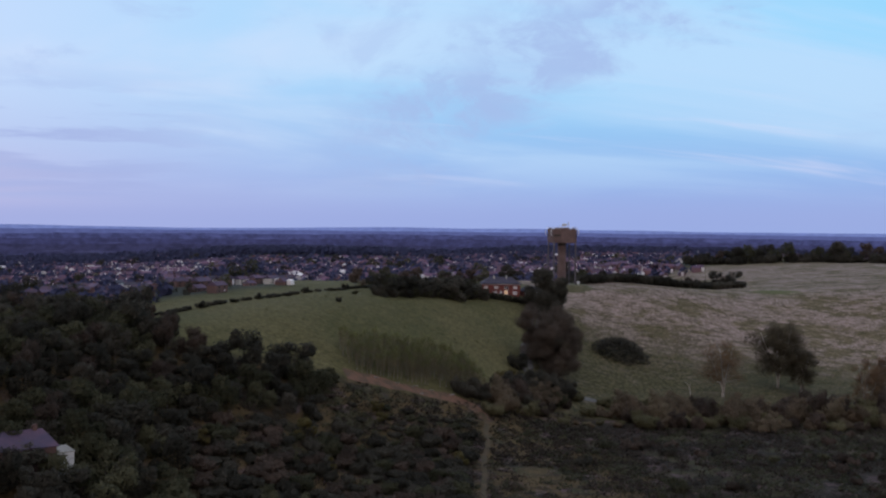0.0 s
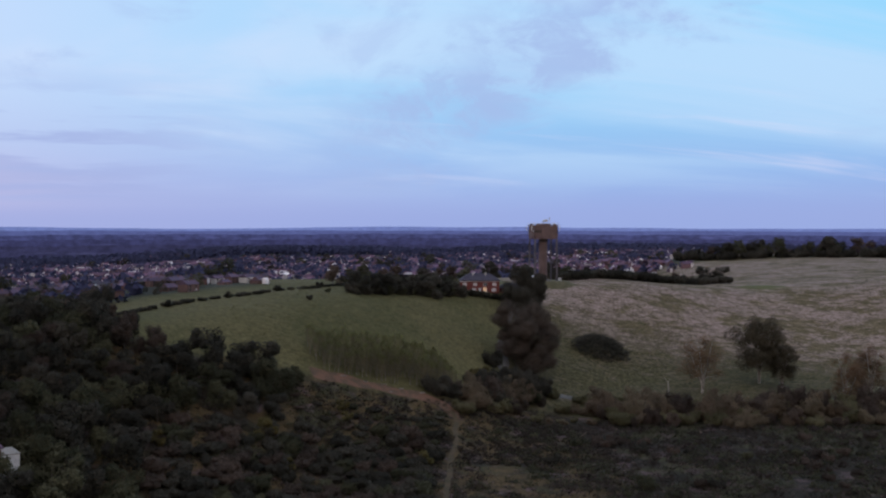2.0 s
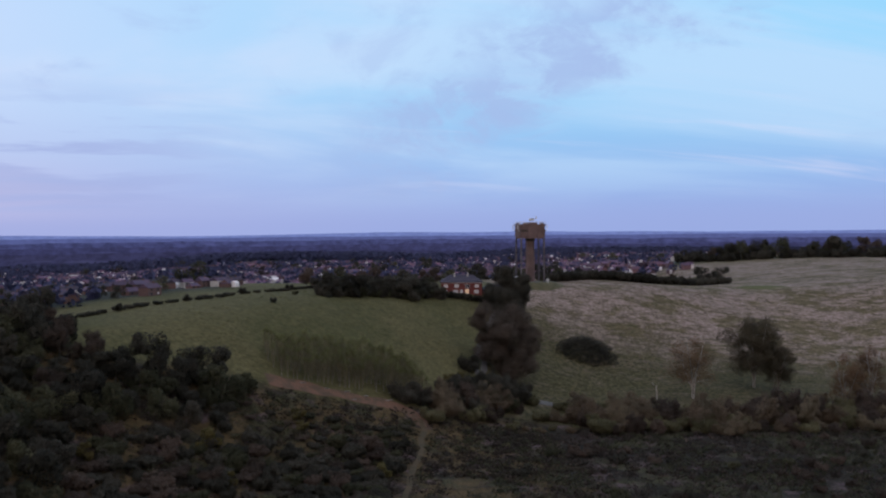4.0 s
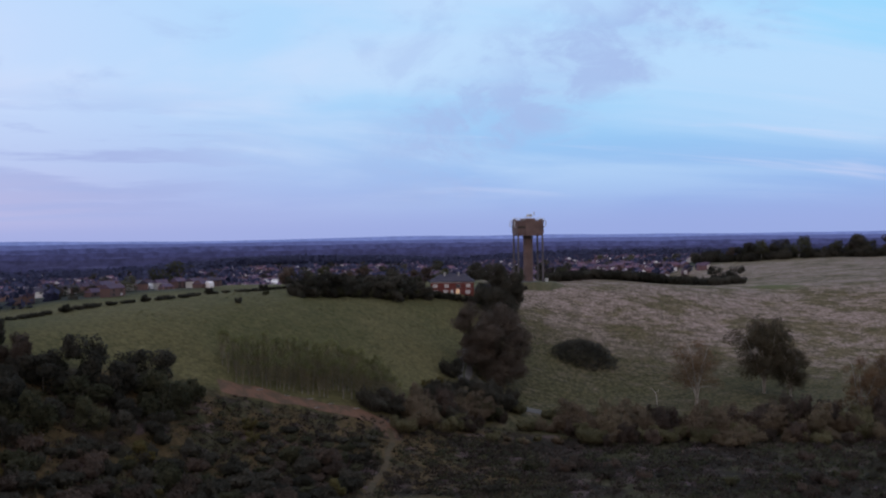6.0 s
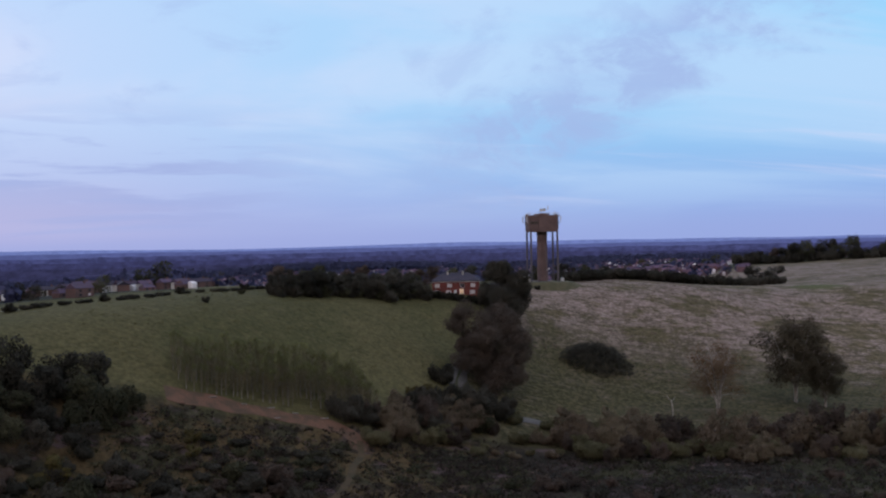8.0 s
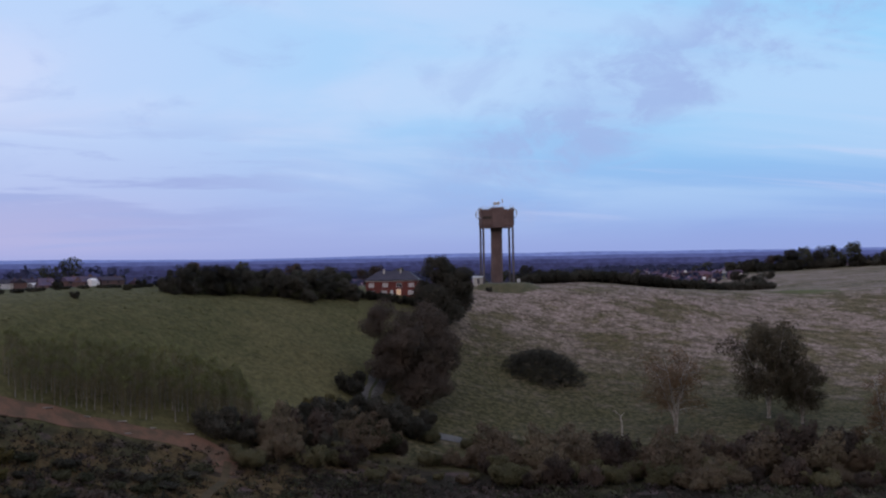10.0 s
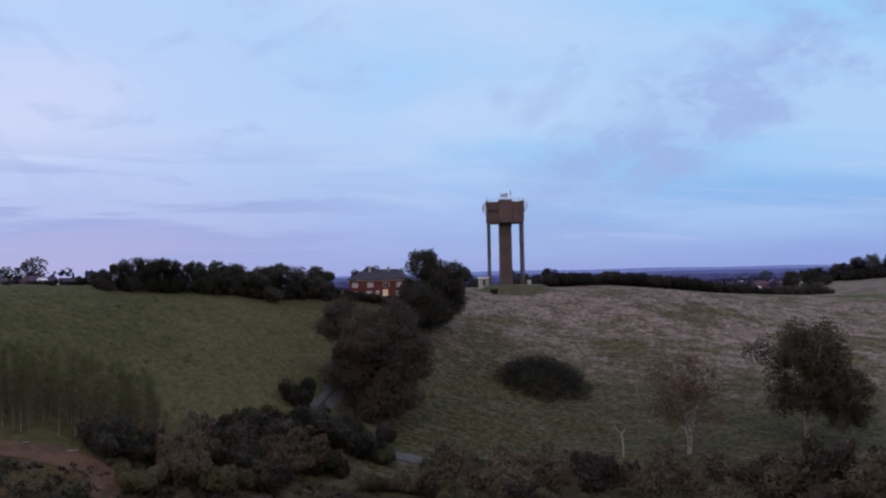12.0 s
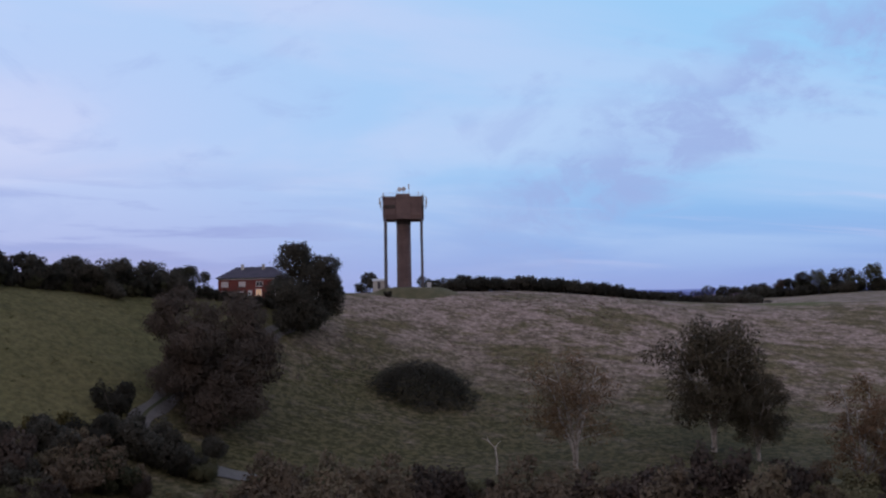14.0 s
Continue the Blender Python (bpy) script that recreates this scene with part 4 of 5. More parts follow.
KINDS = {
    "lane_tree": lambda: tree(3, "tree", "tall round dark green tree beside the lane", 15.5, 10.5, LEAF_DARK, 52000, 0.14, 0.05, 30, full=1.5),
    "lane_oak": lambda: tree(5, "tree", "broad reddish brown oak beside the lane", 18.5, 15.5, LEAF_BROAD_OAK, 80000, 0.15, 0.03, 34, full=1.3),
    "field_birch": lambda: birch(8, "dark leafy birch with pale forked trunk", 20, 17, LEAF_BIRCH, 30000, 0.135, 5),
    "thin_birch": lambda: birch(13, "sparse russet birch with white trunk", 19, 13, LEAF_RUST, 10000, 0.115, 4, 0.2),
    "bare_tree": lambda: birch(21, "nearly bare pale tree with a few russet leaves", 15.5, 16, LEAF_RUST, 12000, 0.10, 4, 0.1),
    "wood_tree_a": lambda: tree(31, "woodland_tree", "dark round-topped tree in the hillside wood", 9, 10.5, LEAF_DARK, 4800, 0.215, 0.02, 18),
    "wood_tree_b": lambda: tree(32, "woodland_tree", "dull green tree in the hillside wood", 8, 11, LEAF_MOSS, 4800, 0.215, 0.02, 17),
    "wood_tree_c": lambda: tree(33, "woodland_tree", "brownish tree in the hillside wood", 8.5, 9.5, LEAF_OAK, 4600, 0.21, 0.02, 16),
    "gold_tree": lambda: tree(34, "tree", "small yellowing tree among dark scrub", 6, 6, LEAF_GOLD, 2200, 0.2, 0.05, 10),
    "shrub_a": lambda: shrub(41, "dark green leafy shrub in the hedge", 5.0, 7.0, LEAF_DARK, 6500, 0.13, 13),
    "shrub_b": lambda: shrub(42, "brown-green leafy shrub in the hedge", 4.6, 6.8, LEAF_HEDGE, 9500, 0.105, 13),
    "shrub_c": lambda: shrub(43, "mossy green leafy shrub in the hedge", 4.4, 6.4, LEAF_MOSS, 6500, 0.13, 13),
    "shrub_d": lambda: shrub(46, "dull brown shrub in the scrub", 4.4, 6.6, LEAF_OAK, 6500, 0.13, 12),
    "shrub_e": lambda: shrub(47, "olive green leafy shrub in the hedge", 4.4, 6.6, LEAF_OLIVE, 9500, 0.105, 13),
    "bush_a": lambda: shrub(61, "dark green bush in the scrub", 4.6, 6.8, LEAF_DARK, 2600, 0.19, 12, "bush"),
    "bush_c": lambda: shrub(63, "mossy green bush in the scrub", 4.2, 6.4, LEAF_MOSS, 2600, 0.19, 12, "bush"),
    "bush_d": lambda: shrub(66, "dull brown bush in the scrub", 4.2, 6.6, LEAF_OAK, 2600, 0.19, 12, "bush"),
    "gold_shrub": lambda: shrub(44, "yellow-green shrub at the edge of the field", 3.6, 5.2, LEAF_GOLD, 1600, 0.17),
    "hedge": lambda: shrub(45, "dense dark field hedge", 3.8, 10.5, LEAF_DARK, 2600, 0.24, 12, "hedge"),
    "far_tree": lambda: tree(51, "garden_tree", "dark tree among the houses", 10, 10, LEAF_DARK, 2200, 0.27, 0.05, 12, limbs=4, full=1.25, category="garden tree"),
    "far_tree_b": lambda: tree(52, "garden_tree", "broad dark tree among the houses", 9, 12, LEAF_MOSS, 2200, 0.27, 0.05, 12, limbs=4, full=1.25, category="garden tree"),
}

# the trees along the lane and in the fields
plant("lane_tree", -25.5, -60, 1.32, 0.4, "", 0.0, 1.1)
plant("lane_oak", -39.8, -113, 1.24, 1.1, "", 0.0, 0.96)
plant("field_birch", 60, -106, 1.45, 0.3)
plant("field_birch", 67, -112, 0.95, 2.2, "smaller dark birch beside its taller neighbour")
plant("thin_birch", 68, -156, 1.2, 0.9)
plant("thin_birch", 88, -140, 1.25, 3.9, "russet birch at the end of the hedge")
plant("bare_tree", 29, -121, 1.45, 0.7)
plant("shrub_a", -54.5, -125, 1.3, 0.2, "dark shrub at the bend of the lane")
plant("gold_shrub", -60, -137, 1.2, 0.4)
plant("gold_shrub", -64, -139, 0.9, 2.0)
plant("wood_tree_a", -12, 62, 1.05, 0.2, "round dark tree behind the water tower")
plant("shrub_a", -20, -30, 0.9, 1.0, "dark shrub beside the lane")
plant("shrub_a", -22, -46, 0.9, 2.4)
plant("shrub_a", -36, -131, 0.9, 2.3, "low dark shrub above the lower lane")


def make_dead_trunk():
    d = thing("dead_tree", 14, -124, height(14, -124), "bent dead tree with bleached bare trunk", "tree")
    b = bmesh.new()
    pts = [(0, 0, -0.8), (0.1, 0, 2.4), (-0.2, 0.1, 4.8), (-1.5, 0.15, 6.2), (-2.6, 0.2, 6.6)]
    for i, (p, q) in enumerate(zip(pts, pts[1:])):
        rod(b, p, q, 0.20 - 0.035 * i, 0.165 - 0.035 * i, 7)
    rod(b, pts[2], (0.8, 0.1, 6.1), 0.09, 0.03, 5)
    rod(b, pts[3], (-1.7, 0.1, 7.1), 0.07, 0.02, 5)
    part("trunk", b, BARK_PALE, d)


make_dead_trunk()


def make_mound_bush():
    cx, cy = 2.5, -78
    root = thing("bramble_thicket", cx, cy, height(cx, cy) - 0.4, "wide low dome of dark brambles in the dry field", "thicket")
    g = random.Random(61)
    lobes = []
    for i in range(40):
        a, r = i * 2.39996, math.sqrt((i + 0.5) / 40)
        x, y = 11.2 * r * math.cos(a), 8.6 * r * math.sin(a)
        lobes.append((x, y, height(cx + x, cy + y) - height(cx, cy) + 5.7 * (1 - r * r) + 0.3, 2.5, 2.4, 1.4 + 0.6 * g.random()))
    part("foliage", leaf_mesh("foliage", 62, lobes, 30000, 0.13, 0.5, 0.4), LEAF_DARK, root)
    b = bmesh.new()
    for i in range(14):
        x, y = g.uniform(-5, 5), g.uniform(-4, 4)
        z = height(cx + x, cy + y) - height(cx, cy)
        rod(b, (x, y, z - 0.3), (x + g.uniform(-1, 1), y + g.uniform(-1, 1), z + 2.0), 0.05, 0.02, 5)
    part("stem", b, BARK, root)


make_mound_bush()

# hedge of shrubs that follows the lower side of the lane and the foot of the dry field
g0 = random.Random(71)
for i in range(52):
    hx = -82 + i * 3.3 + g0.uniform(-1.6, 1.6)
    hy = float(np.interp(hx, (-82, -66, -48, -36, -19, 0, 14, 30, 48, 85), (-163, -156, -149, -156, -159, -162, -162, -163, -167, -168)))
    low = -46 < hx < -27
    size = g0.uniform(0.6, 0.85) if low else g0.uniform(1.0, 2.0) if hx < -46 else g0.uniform(1.2, 2.6)
    plant(g0.choice(("shrub_a", "shrub_b", "shrub_c", "shrub_b", "shrub_d") if hx < -46 else ("shrub_b", "shrub_e", "shrub_b", "shrub_d")), hx, hy + g0.uniform(-6, 5) * (0.4 if low else 1), size, None, "", 0.0, g0.uniform(0.8, 1.35))
for i in range(48):
    hx = -76 + i * 3.6
    plant(g0.choice(("shrub_b", "shrub_e", "shrub_d")), hx + g0.uniform(-2, 2), float(fields_end(hx)) - 5 + g0.uniform(-7, 1), g0.uniform(0.4, 0.6) if -50 < hx < -24 else g0.uniform(0.6, 1.6), None, "", 0.0, g0.uniform(0.8, 1.2))
for hx, hy, size in ((-52, -133.5, 0.95), (-55, -139, 1.2), (-48, -138.5, 0.8), (-61, -144, 1.3), (-67, -150, 1.2), (-57, -147, 1.4), (-51, -135.5, 1.3), (-46.5, -138, 1.55), (-43, -139.5, 1.4), (-39.5, -140.5, 1.15), (-36, -140.5, 0.9), (-27, -141, 0.8), (-24, -142, 0.9), (-19.5, -143, 1.0), (-14, -142, 1.1)):
    plant("shrub_a" if size > 1.1 else "shrub_e" if hx > -42 else "shrub_c", hx, hy, size, None, "leafy shrub crowding the bend of the lane")
for i in range(8):
    plant(g0.choice(("shrub_b", "shrub_c", "shrub_d")), g0.uniform(46, 84), g0.uniform(-162, -140), g0.uniform(0.7, 1.4), None, "brown-green shrub under the birches", 0.0, g0.uniform(0.8, 1.2))
for i in range(18):
    plant(g0.choice(("shrub_b", "shrub_e", "shrub_d", "shrub_b")), -18 + 5.6 * i + g0.uniform(-2, 2), -152 + g0.uniform(-3, 8), g0.uniform(0.6, 1.2), None, "", 0.0, g0.uniform(0.9, 1.3))

for i in range(130):
    hx, hy = g0.uniform(-72, 90), g0.uniform(-262, -186)
    if noise.noise((hx * 0.04, hy * 0.04, 3)) < -0.05:
        continue
    plant(("bush_a", "bush_d", "bush_d", "bush_c")[i % 4], hx, hy, g0.uniform(0.3, 0.8), None, ("low dark bush on the heath", "low brown bush on the heath", "low brown bush on the heath", "low green bush on the heath")[i % 4])

# bushy hedges round the house and behind the fields
for i in range(32):
    k = i / 31
    plant(("shrub_a", "shrub_c", "wood_tree_a", "shrub_a")[i % 4], -104 + 50 * k + g0.uniform(-1, 1), -100 + 38 * k + g0.uniform(-2, 2), g0.uniform(0.7, 0.95))
for i in range(18):
    k = i / 17
    plant(("wood_tree_a", "wood_tree_b", "wood_tree_a")[i % 3], -100 + 44 * k + g0.uniform(-3, 3), -82 + 36 * k + g0.uniform(-5, 5), g0.uniform(0.6, 0.85))
for i in range(14):
    plant("shrub_a", -58 + i * 2.4, -63 + i * 1.1 + g0.uniform(-1, 1), g0.uniform(0.5, 0.68), None, "low dark hedge in front of the brick house")
for i in range(22):
    k = i / 21
    plant("hedge", 14 + 118 * k, 20 + 62 * k + g0.uniform(-1.5, 1.5), g0.uniform(1.1, 1.45), 0.5 + g0.uniform(-0.2, 0.2), "", 0.0, 1.05)
for i in range(14):
    k = i / 13
    plant(("shrub_a", "hedge")[i % 2], 44 + 104 * k, 64 + 54 * k + g0.uniform(-4, 8), g0.uniform(0.8, 1.3), None, "tall dark thicket behind the field hedge", 0.0, 1.2)
for hx, hy, s in ((24, 66, 0.9), (40, 84, 1.0), (58, 96, 0.9), (74, 110, 1.1), (92, 118, 1.0), (108, 126, 1.2), (122, 122, 1.0), (138, 116, 1.2), (150, 124, 1.1), (-46, 6, 0.9), (-60, -14, 0.9), (-76, -10, 1.0), (-38, 12, 0.8), (10, 58, 0.8), (-8, 80, 0.8), (-92, -20, 1.0), (-106, -40, 0.9)):
    plant(("wood_tree_a", "wood_tree_b", "wood_tree_c")[int(hx) % 3], hx, hy, s)
# the tree belt at the far side of the dry field
for i in range(36):
    k = i / 35
    plant(("wood_tree_a", "wood_tree_b", "wood_tree_c")[i % 3], 222 + 300 * k + g0.uniform(-5, 5), 338 - 150 * k + g0.uniform(-8, 8), g0.uniform(0.7, 1.9))
for i in range(60):
    k = i / 59
    plant("hedge", 216 + 310 * k + g0.uniform(-3, 3), 332 - 152 * k + g0.uniform(-4, 8), g0.uniform(0.8, 1.6), None, "dark undergrowth of the tree belt", 0.0, g0.uniform(1.2, 1.9))
# bushes along the left edge of the pasture, above the town
for i in range(64):
    yy = -172 + i * 2.6
    plant("hedge" if i % 9 else "shrub_a", float(town_line(yy)) + g0.uniform(-2.5, 0.5), yy, g0.uniform(0.26, 0.42) if i % 9 else g0.uniform(0.35, 0.6), None, "low dark hedge along the edge of the pasture" if i % 9 else "")
plant("shrub_a", -5, -14.5, 0.42, 0.3, "small dark bush at the foot of the mound")
plant("shrub_a", -121, -126, 0.4, 0.3, "small dark bush in the pasture")
plant("shrub_c", -113, -104, 0.38, 0.8, "small dark bush in the pasture")


def make_wood():
    g = random.Random(81)
    spots = []
    tries = 0
    while len(spots) < 680 and tries < 40000:
        tries += 1
        x, y = g.uniform(-275, -78), g.uniform(-285, -145)
        into = float(fields_end(x)) - y
        if into < (3 if x < -128 else 11) or x > -86 + 0.24 * (y + 190) or noise.noise((x * 0.035, y * 0.035, 9)) > 0.42 and x > -150:
            continue
        tall = (into < 30 and x < -130) or x < -165
        gap = 6.2 if tall else 3.9
        if any((x - a) ** 2 + (y - b) ** 2 < gap * gap for a, b, _ in spots):
            continue
        spots.append((x, y, tall))
    for i, (x, y, tall) in enumerate(spots):
        if tall:
            plant(g.choice(("wood_tree_a", "wood_tree_a", "wood_tree_a", "wood_tree_b", "wood_tree_b", "wood_tree_c")), x, y, g.uniform(0.65, 1.15), None, "", 0.0, g.uniform(0.75, 1.35))
        elif g.random() < 0.03:
            plant("gold_tree", x, y, g.uniform(0.5, 0.8))
        else:
            near_track = x > -130 and fields_end(x) - y < 24
            plant(g.choice(("bush_a", "bush_a", "bush_d", "bush_c", "bush_a")), x, y, g.uniform(0.5, 0.8) if near_track else g.uniform(0.6, 1.15), None, "", 0.0, g.uniform(0.5, 0.7) if near_track else g.uniform(0.6, 1.15))


make_wood()
plant("gold_tree", -138, -224, 1.0, 0.3)


def make_scrub(name, seed, count, region, leaf, hmin, hmax, label, size=0.2, per=26, edge=4, least=-0.22):
    """Low scrub nobody could count: clumps of small leaves over a stretch of the hillside."""
    g = np.random.default_rng(seed)
    allv, puffs_out = [], []
    made = 0
    while made < count:
        x, y = g.uniform(region[0], region[1]), g.uniform(region[2], region[3])
        if y > fields_end(x) - edge or y < -320:
            continue
        px = np.interp(-y, [-b for a, b in PATH], [a for a, b in PATH])
        if abs(x - px) < 1.5:
            continue
        patch = noise.noise((x * 0.045, y * 0.045, seed))
        if patch < least:
            continue
        h = hmin + (hmax - hmin) * g.random() * (0.6 + max(0, patch))
        r = h * g.uniform(0.7, 1.3)
        z = height(x, y)
        v, _ = leaf_cloud(int(g.integers(1 << 30)), [(0, 0, h * 0.4, r, r, h * 0.6)], per, size * (0.8 + 0.5 * g.random()), 0.4, 0.0, puffs_out)
        allv.append(v + np.array((x, y, z)))
        made += 1
    v = np.concatenate(allv)
    me = puffed(mesh_of(name, v, np.arange(len(v)).reshape(-1, 4)), np.concatenate(puffs_out))
    me.materials.append(leaf)
    tagged(new(name, me), label, "scrub", kind="stuff")


make_scrub("scrub", 5, 3000, (-190, 95, -275, -170), HEATHER, 0.8, 2.6, "dense dark bramble and heather scrub on the slope", 0.22)
make_scrub("green_scrub", 6, 3000, (-190, 95, -275, -170), LEAF_MOSS, 0.8, 2.0, "mossy green scrub scattered over the slope", 0.20)
make_scrub("rough_grass", 8, 1500, (-124, -40, -222, -156), HEATHER, 0.35, 1.3, "rough dark grass and bramble along the track and footpath", 0.16, 20, -1.0, -1.0)
make_scrub("dry_stems", 7, 500, (-100, 95, -270, -175), STRAW, 0.5, 1.1, "pale dry stems and dead heather among the scrub", 0.15, 18)


def make_tufts(name, seed, count, inside, leaf, low, high, label, per=9, size=0.16):
    """Tussocks of grass nobody could count, standing where inside(x, y) says."""
    r = np.random.default_rng(seed)
    x, y = r.uniform(-150, 110, count * 3), r.uniform(-200, 20, count * 3)
    ok = np.flatnonzero(inside(x, y))[:count]
    x, y = np.repeat(x[ok], per), np.repeat(y[ok], per)
    n = len(x)
    tall = np.repeat(r.uniform(low, high, len(ok)), per) * r.uniform(0.6, 1.1, n)
    a, out = r.uniform(0, 6.283, n), r.uniform(0.1, 0.9, n) * np.repeat(r.uniform(0.5, 1.2, len(ok)), per)
    bx, by = x + np.cos(a) * out * 0.7, y + np.sin(a) * out * 0.7
    bz = land(bx, by) - 0.05
    tx, ty = bx + np.cos(a) * out * 0.5, by + np.sin(a) * out * 0.5
    b = r.uniform(0, 6.283, n)
    wx, wy = np.cos(b) * size * r.uniform(0.5, 1.2, n), np.sin(b) * size * r.uniform(0.5, 1.2, n)
    verts = np.stack([np.stack([bx - wx, by - wy, bz], -1), np.stack([bx + wx, by + wy, bz], -1), np.stack([tx + wx * 0.5, ty + wy * 0.5, bz + tall], -1), np.stack([tx - wx * 0.5, ty - wy * 0.5, bz + tall], -1)], 1).reshape(-1, 3)
    me = puffed(mesh_of(name, verts, np.arange(n * 4).reshape(-1, 4)), np.tile((0.0, 0.0, 1.0), (n * 4, 1)))
    me.materials.append(leaf)
    tagged(new(name, me), label, "grass", kind="stuff")


def dry_side(x, y):
    return (x > np.interp(y, LANE_Y, LANE_X) + 4) & (y > -88) & (y < 20) & (np.hypot(x, y) > 17)


def pasture_side(x, y):
    return (x < np.interp(y, LANE_Y, LANE_X) - 4) & (y > fields_end(x) + 12) & (y < -45) & (x > town_line(y) + 4)


make_tufts("dry_grass", 201, 2200, dry_side, STRAW, 0.12, 0.3, "pale dry tussock grass over the hill field")
make_tufts("pasture_grass", 203, 1500, pasture_side, GRASS_BLADES, 0.1, 0.25, "tufted olive pasture grass")


def make_poplar():
    root = tagged(new("young_poplar"), "slim young plantation tree with thin pale trunk", "poplar", "plantation trees")
    b = bmesh.new()
    g = random.Random(91)
    rod(b, (0.1, 0, 5.9), (0.0, 0.1, 15.5), 0.08, 0.02, 6)
    for i in range(12):
        z = 5 + i * 0.75
        a = i * 2.4
        rod(b, (0.05, 0, z), (1.3 * math.cos(a), 1.3 * math.sin(a), z + 1.5), 0.04, 0.015, 4)
    bare = bmesh.new()
    rod(bare, (0, 0, -0.6), (0.1, 0, 6.0), 0.15, 0.11, 6)
    part("trunk", bare, BARK_POPLAR, root, "pale bare lower trunk")
    part("leader", b, BARK_POPLAR, root)
    lobes = [(0.6 * math.cos(i * 2.4), 0.6 * math.sin(i * 2.4), 3.6 + i * 1.05, 1.0 + 0.1 * i, 1.0 + 0.1 * i, 1.4) for i in range(10)]
    lobes += [(0.8 * math.cos(i * 2.1), 0.8 * math.sin(i * 2.1), 13.0 + 0.7 * i, 1.5 - 0.2 * i, 1.5 - 0.2 * i, 1.1) for i in range(4)]
    part("crown", leaf_mesh("crown", 92, lobes, 1300, 0.13, 0.0), LEAF_POPLAR, root)
    return root


KINDS["young_poplar"] = make_poplar
gp = random.Random(95)
for row in range(4):
    for i in range(40):
        k = (i + gp.uniform(-0.25, 0.25)) / 39
        x = -120 + 45 * k - row * 1.5 + gp.uniform(-0.4, 0.4)
        y = -178 + 20 * k + row * 3.2 + gp.uniform(-0.5, 0.5)
        if gp.random() < 0.1:
            continue
        plant("young_poplar", x, y, gp.uniform(0.46, 0.64) * (0.84 + 0.26 * min(1.0, k * 1.6) - 0.16 * max(0.0, k - 0.75) / 0.25), None, "", 0.0, gp.uniform(0.88, 1.06))


def make_log(x, y, turn, long):
    """A cut length of timber lying beside the track."""
    ob = thing("log", x, y, height(x, y) + 0.22, "pale cut log lying beside the track", "log", "logs by the track")
    b = bmesh.new()
    rod(b, (-long / 2, 0, 0), (long / 2, 0, 0.03), 0.17, 0.14, 9)
    b2 = bmesh.new()
    rod(b2, (long / 2 - 0.02, 0, 0.03), (long / 2 + 0.02, 0, 0.03), 0.12, 0.12, 9)
    part("bark", b, BARK_POPLAR, ob)
    part("cut_end", b2, BARK_PALE, ob, "pale sawn end")
    ob.rotation_euler = (0, 0, turn)


for lx, ly, lt, ll in ((-114, -177.4, 0.2, 2.4), (-107, -175.2, -0.3, 1.8), (-101, -172.4, 0.1, 2.6), (-95, -170.6, -0.5, 1.7), (-88, -168.6, 0.3, 2.2), (-99, -175.6, 0.0, 1.5)):
    make_log(lx, ly, lt, ll)

# trees among the houses and the woods on the plain
gt = random.Random(101)
count = 0
while count < 120:
    x, y = gt.uniform(-700, 420), gt.uniform(-110, 800)
    if not in_town(x, y) or gt.random() < 0.3 * (y > 600):
        continue
    plant(gt.choice(("far_tree", "far_tree_b")), x, y, gt.uniform(0.6, 1.2))
    count += 1

while count < 165:
    x, y = gt.uniform(-330, -130), gt.uniform(-170, 60)
    if not in_town(x, y):
        continue
    plant(gt.choice(("far_tree", "far_tree_b")), x, y, gt.uniform(0.35, 0.7))
    count += 1


def make_far_woods():
    g = np.random.default_rng(111)
    allv, puffs_out = [], []
    rows = []
    for _ in range(46):
        a, r = g.uniform(-0.75, 0.62), g.uniform(850, 1130)
        rows.append((r * math.sin(a), r * math.cos(a), g.uniform(120, 520), g.uniform(-0.25, 0.25)))
    for i in range(70):
        a = -0.8 + 1.5 * i / 69
        r = g.uniform(1105, 1165)
        rows.append((r * math.sin(a), r * math.cos(a), g.uniform(20, 110), -math.tan(a)))
    for i in range(9):
        rows.append((-95 + g.uniform(-25, 25), 775 + 9 * i, g.uniform(190, 270), 0.02))
    rows.append((-60, 980, 300, 0.05))
    rows.append((40, 1040, 220, 0.0))
    town = random.Random(113)
    for _ in range(1700):
        x, y = town.uniform(-900, 500), town.uniform(-150, 1080)
        if in_town(x, y):
            rows.append((x, y, town.uniform(9, 40), town.uniform(-0.5, 0.5)))
    for x0, y0, ln, tilt in rows:
        n = int(ln / 9)
        for i in range(n):
            x = x0 + (i / n - 0.5) * ln
            y = y0 + (x - x0) * tilt + g.uniform(-1, 1) * min(16, ln * 0.3)
            h = g.uniform(5.5, 10) if ln > 50 else g.uniform(4.0, 8.5)
            v, _ = leaf_cloud(int(g.integers(1 << 30)), [(0, 0, h * 0.5, h * 0.5, h * 0.5, h * 0.5)], 40, 1.2, 0.7, 0.0, puffs_out)
            allv.append(v + np.array((x, y, height(x, y))))
    v = np.concatenate(allv)
    me = puffed(mesh_of("far_woods", v, np.arange(len(v)).reshape(-1, 4)), np.concatenate(puffs_out))
    me.materials.append(LEAF_FAR_HAZED)
    tagged(new("far_woods", me), "distant dark woods and garden trees of the town, tinted haze blue", "woods", kind="stuff")


make_far_woods()


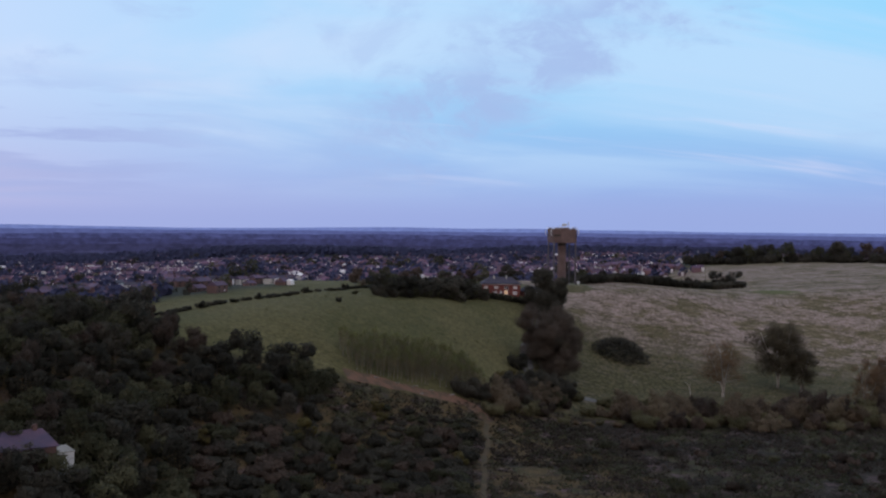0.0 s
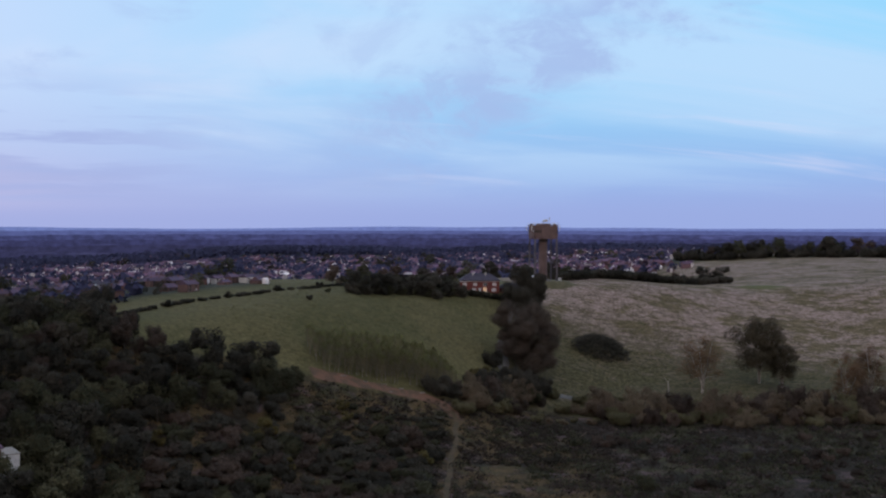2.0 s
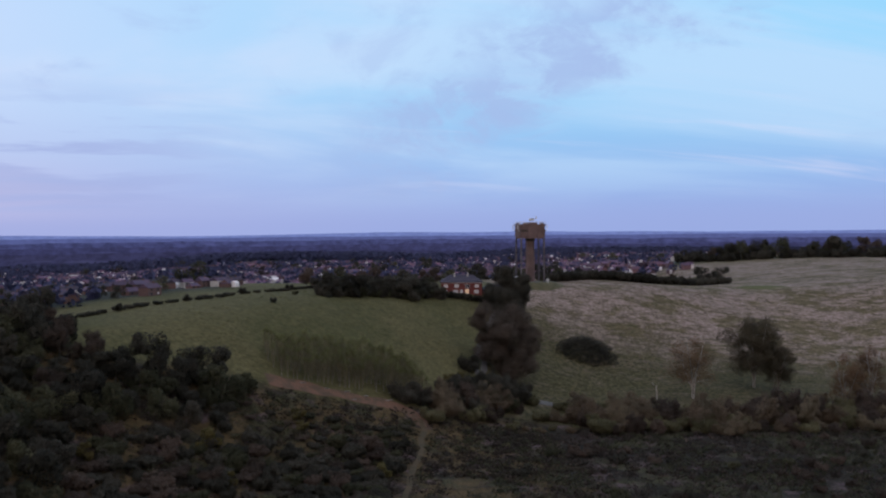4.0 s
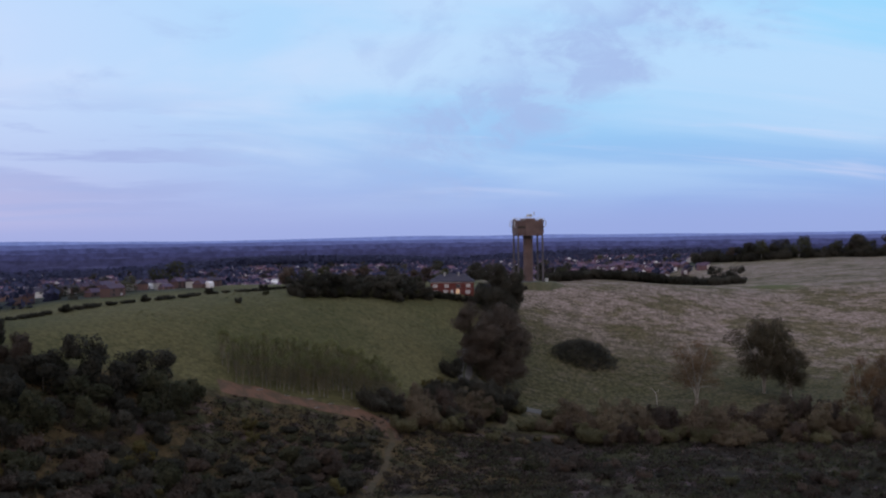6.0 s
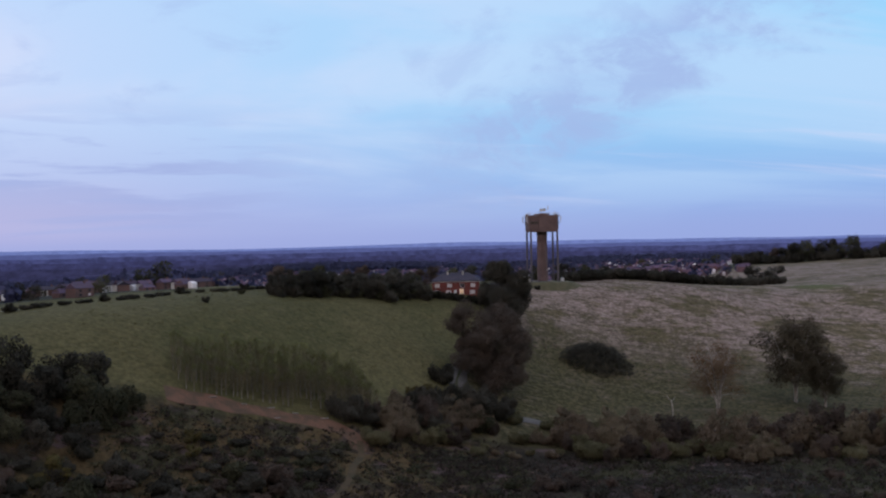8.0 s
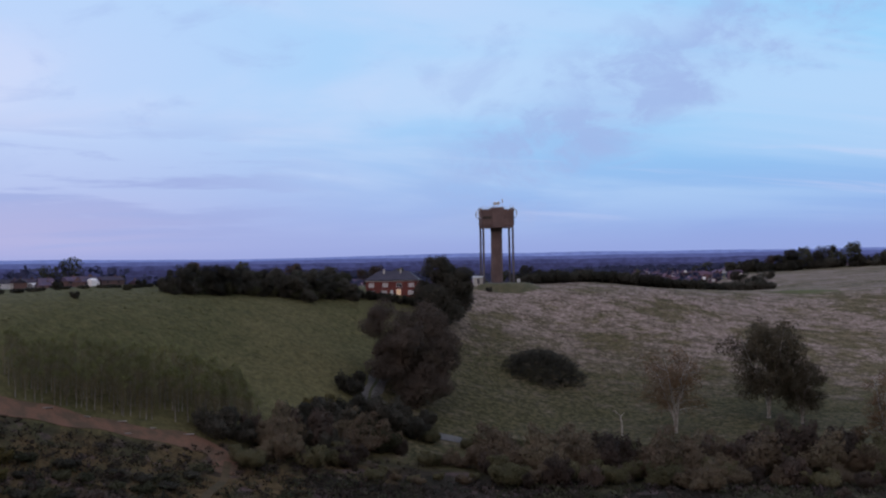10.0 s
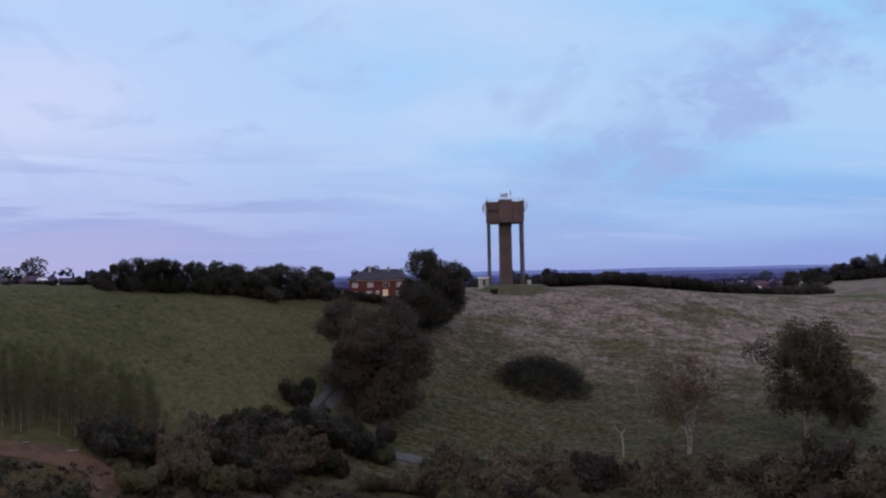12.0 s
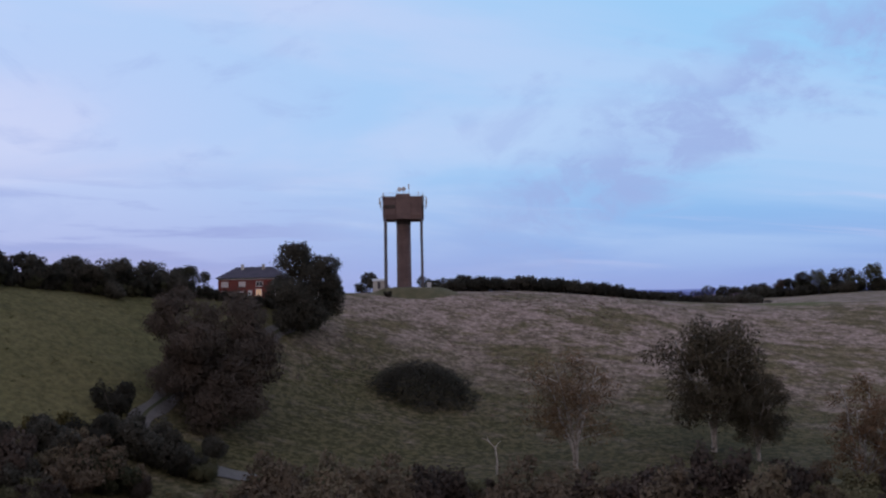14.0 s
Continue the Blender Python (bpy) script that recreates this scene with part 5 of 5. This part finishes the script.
def make_backdrop():
    """Ridges closing the distance, with their blue haze painted in as a glow."""
    for r, top, swing, colour, seed in ((1180, -7, 5, (0.033, 0.035, 0.092), 2.0), (1250, 1, 4, (0.041, 0.045, 0.126), 5.0), (1310, 8, 4, (0.056, 0.065, 0.180), 7.0), (1370, 14, 3.0, (0.094, 0.118, 0.305), 9.0), (1430, 19, 4.0, (0.175, 0.235, 0.540), 12.0)):
        verts, n = [], 900
        for i in range(n + 1):
            a = -math.pi + 2 * math.pi * i / n
            k = 0.55 * noise.noise((a * 3.1, seed, 0)) + 0.3 * noise.noise((a * 9.0, seed, 3)) + (0.22 if r < 1340 else 0.05) * noise.noise((a * 60, seed, 7))
            h = top + swing * k * 1.6
            x, y = r * math.sin(a), r * math.cos(a)
            verts += [(x, y, -60), (x, y, h), (x * 1.012, y * 1.012, h - 1), (x * 1.012, y * 1.012, -60)]
        me = bpy.data.meshes.new("backdrop")
        me.from_pydata(verts, [], [(4 * i + j, 4 * i + j + 1, 4 * i + 5 + j, 4 * i + 4 + j) for i in range(n) for j in range(3)])
        m = bpy.data.materials.new("ridge_haze_glow")
        m.use_nodes = True
        k = Nodes(m.node_tree)
        shader = k.n["Principled BSDF"]
        pos = k.n.new("ShaderNodeNewGeometry").outputs["Position"]
        rough = 1.0 if r < 1340 else 0.35
        tone = k.mix(k.ramp(k.noise(k.mapping(pos, scale=(1, 1, 1.6)), 0.075, 7.0, 0.72), 0.38, 0.62), tuple(c * (1 - 0.36 * rough) for c in colour), tuple(c * (1 + 0.16 * rough) for c in colour))
        tone = k.mix(k.ramp(k.noise(k.mapping(pos, loc=(40, 9, 3), scale=(1, 1, 14)), 0.014, 4.0, 0.6), 0.58, 0.68, 0.0, 0.65 * rough), tone, tuple(c * 1.6 + 0.012 for c in colour))
        k.put(shader.inputs["Base Color"], (0.02, 0.02, 0.03))
        # emission carries the haze: farther ridges glow paler and bluer
        k.put(shader.inputs["Emission Color"], tone)
        shader.inputs["Emission Strength"].default_value = 0.9
        shader.inputs["Specular IOR Level"].default_value = 0.0
        shader.inputs["Roughness"].default_value = 1.0
        me.materials.append(m)
        tagged(new("backdrop", me), "ridge of hills on the horizon, its blue haze painted as glow", "hills", kind="structure")


make_backdrop()
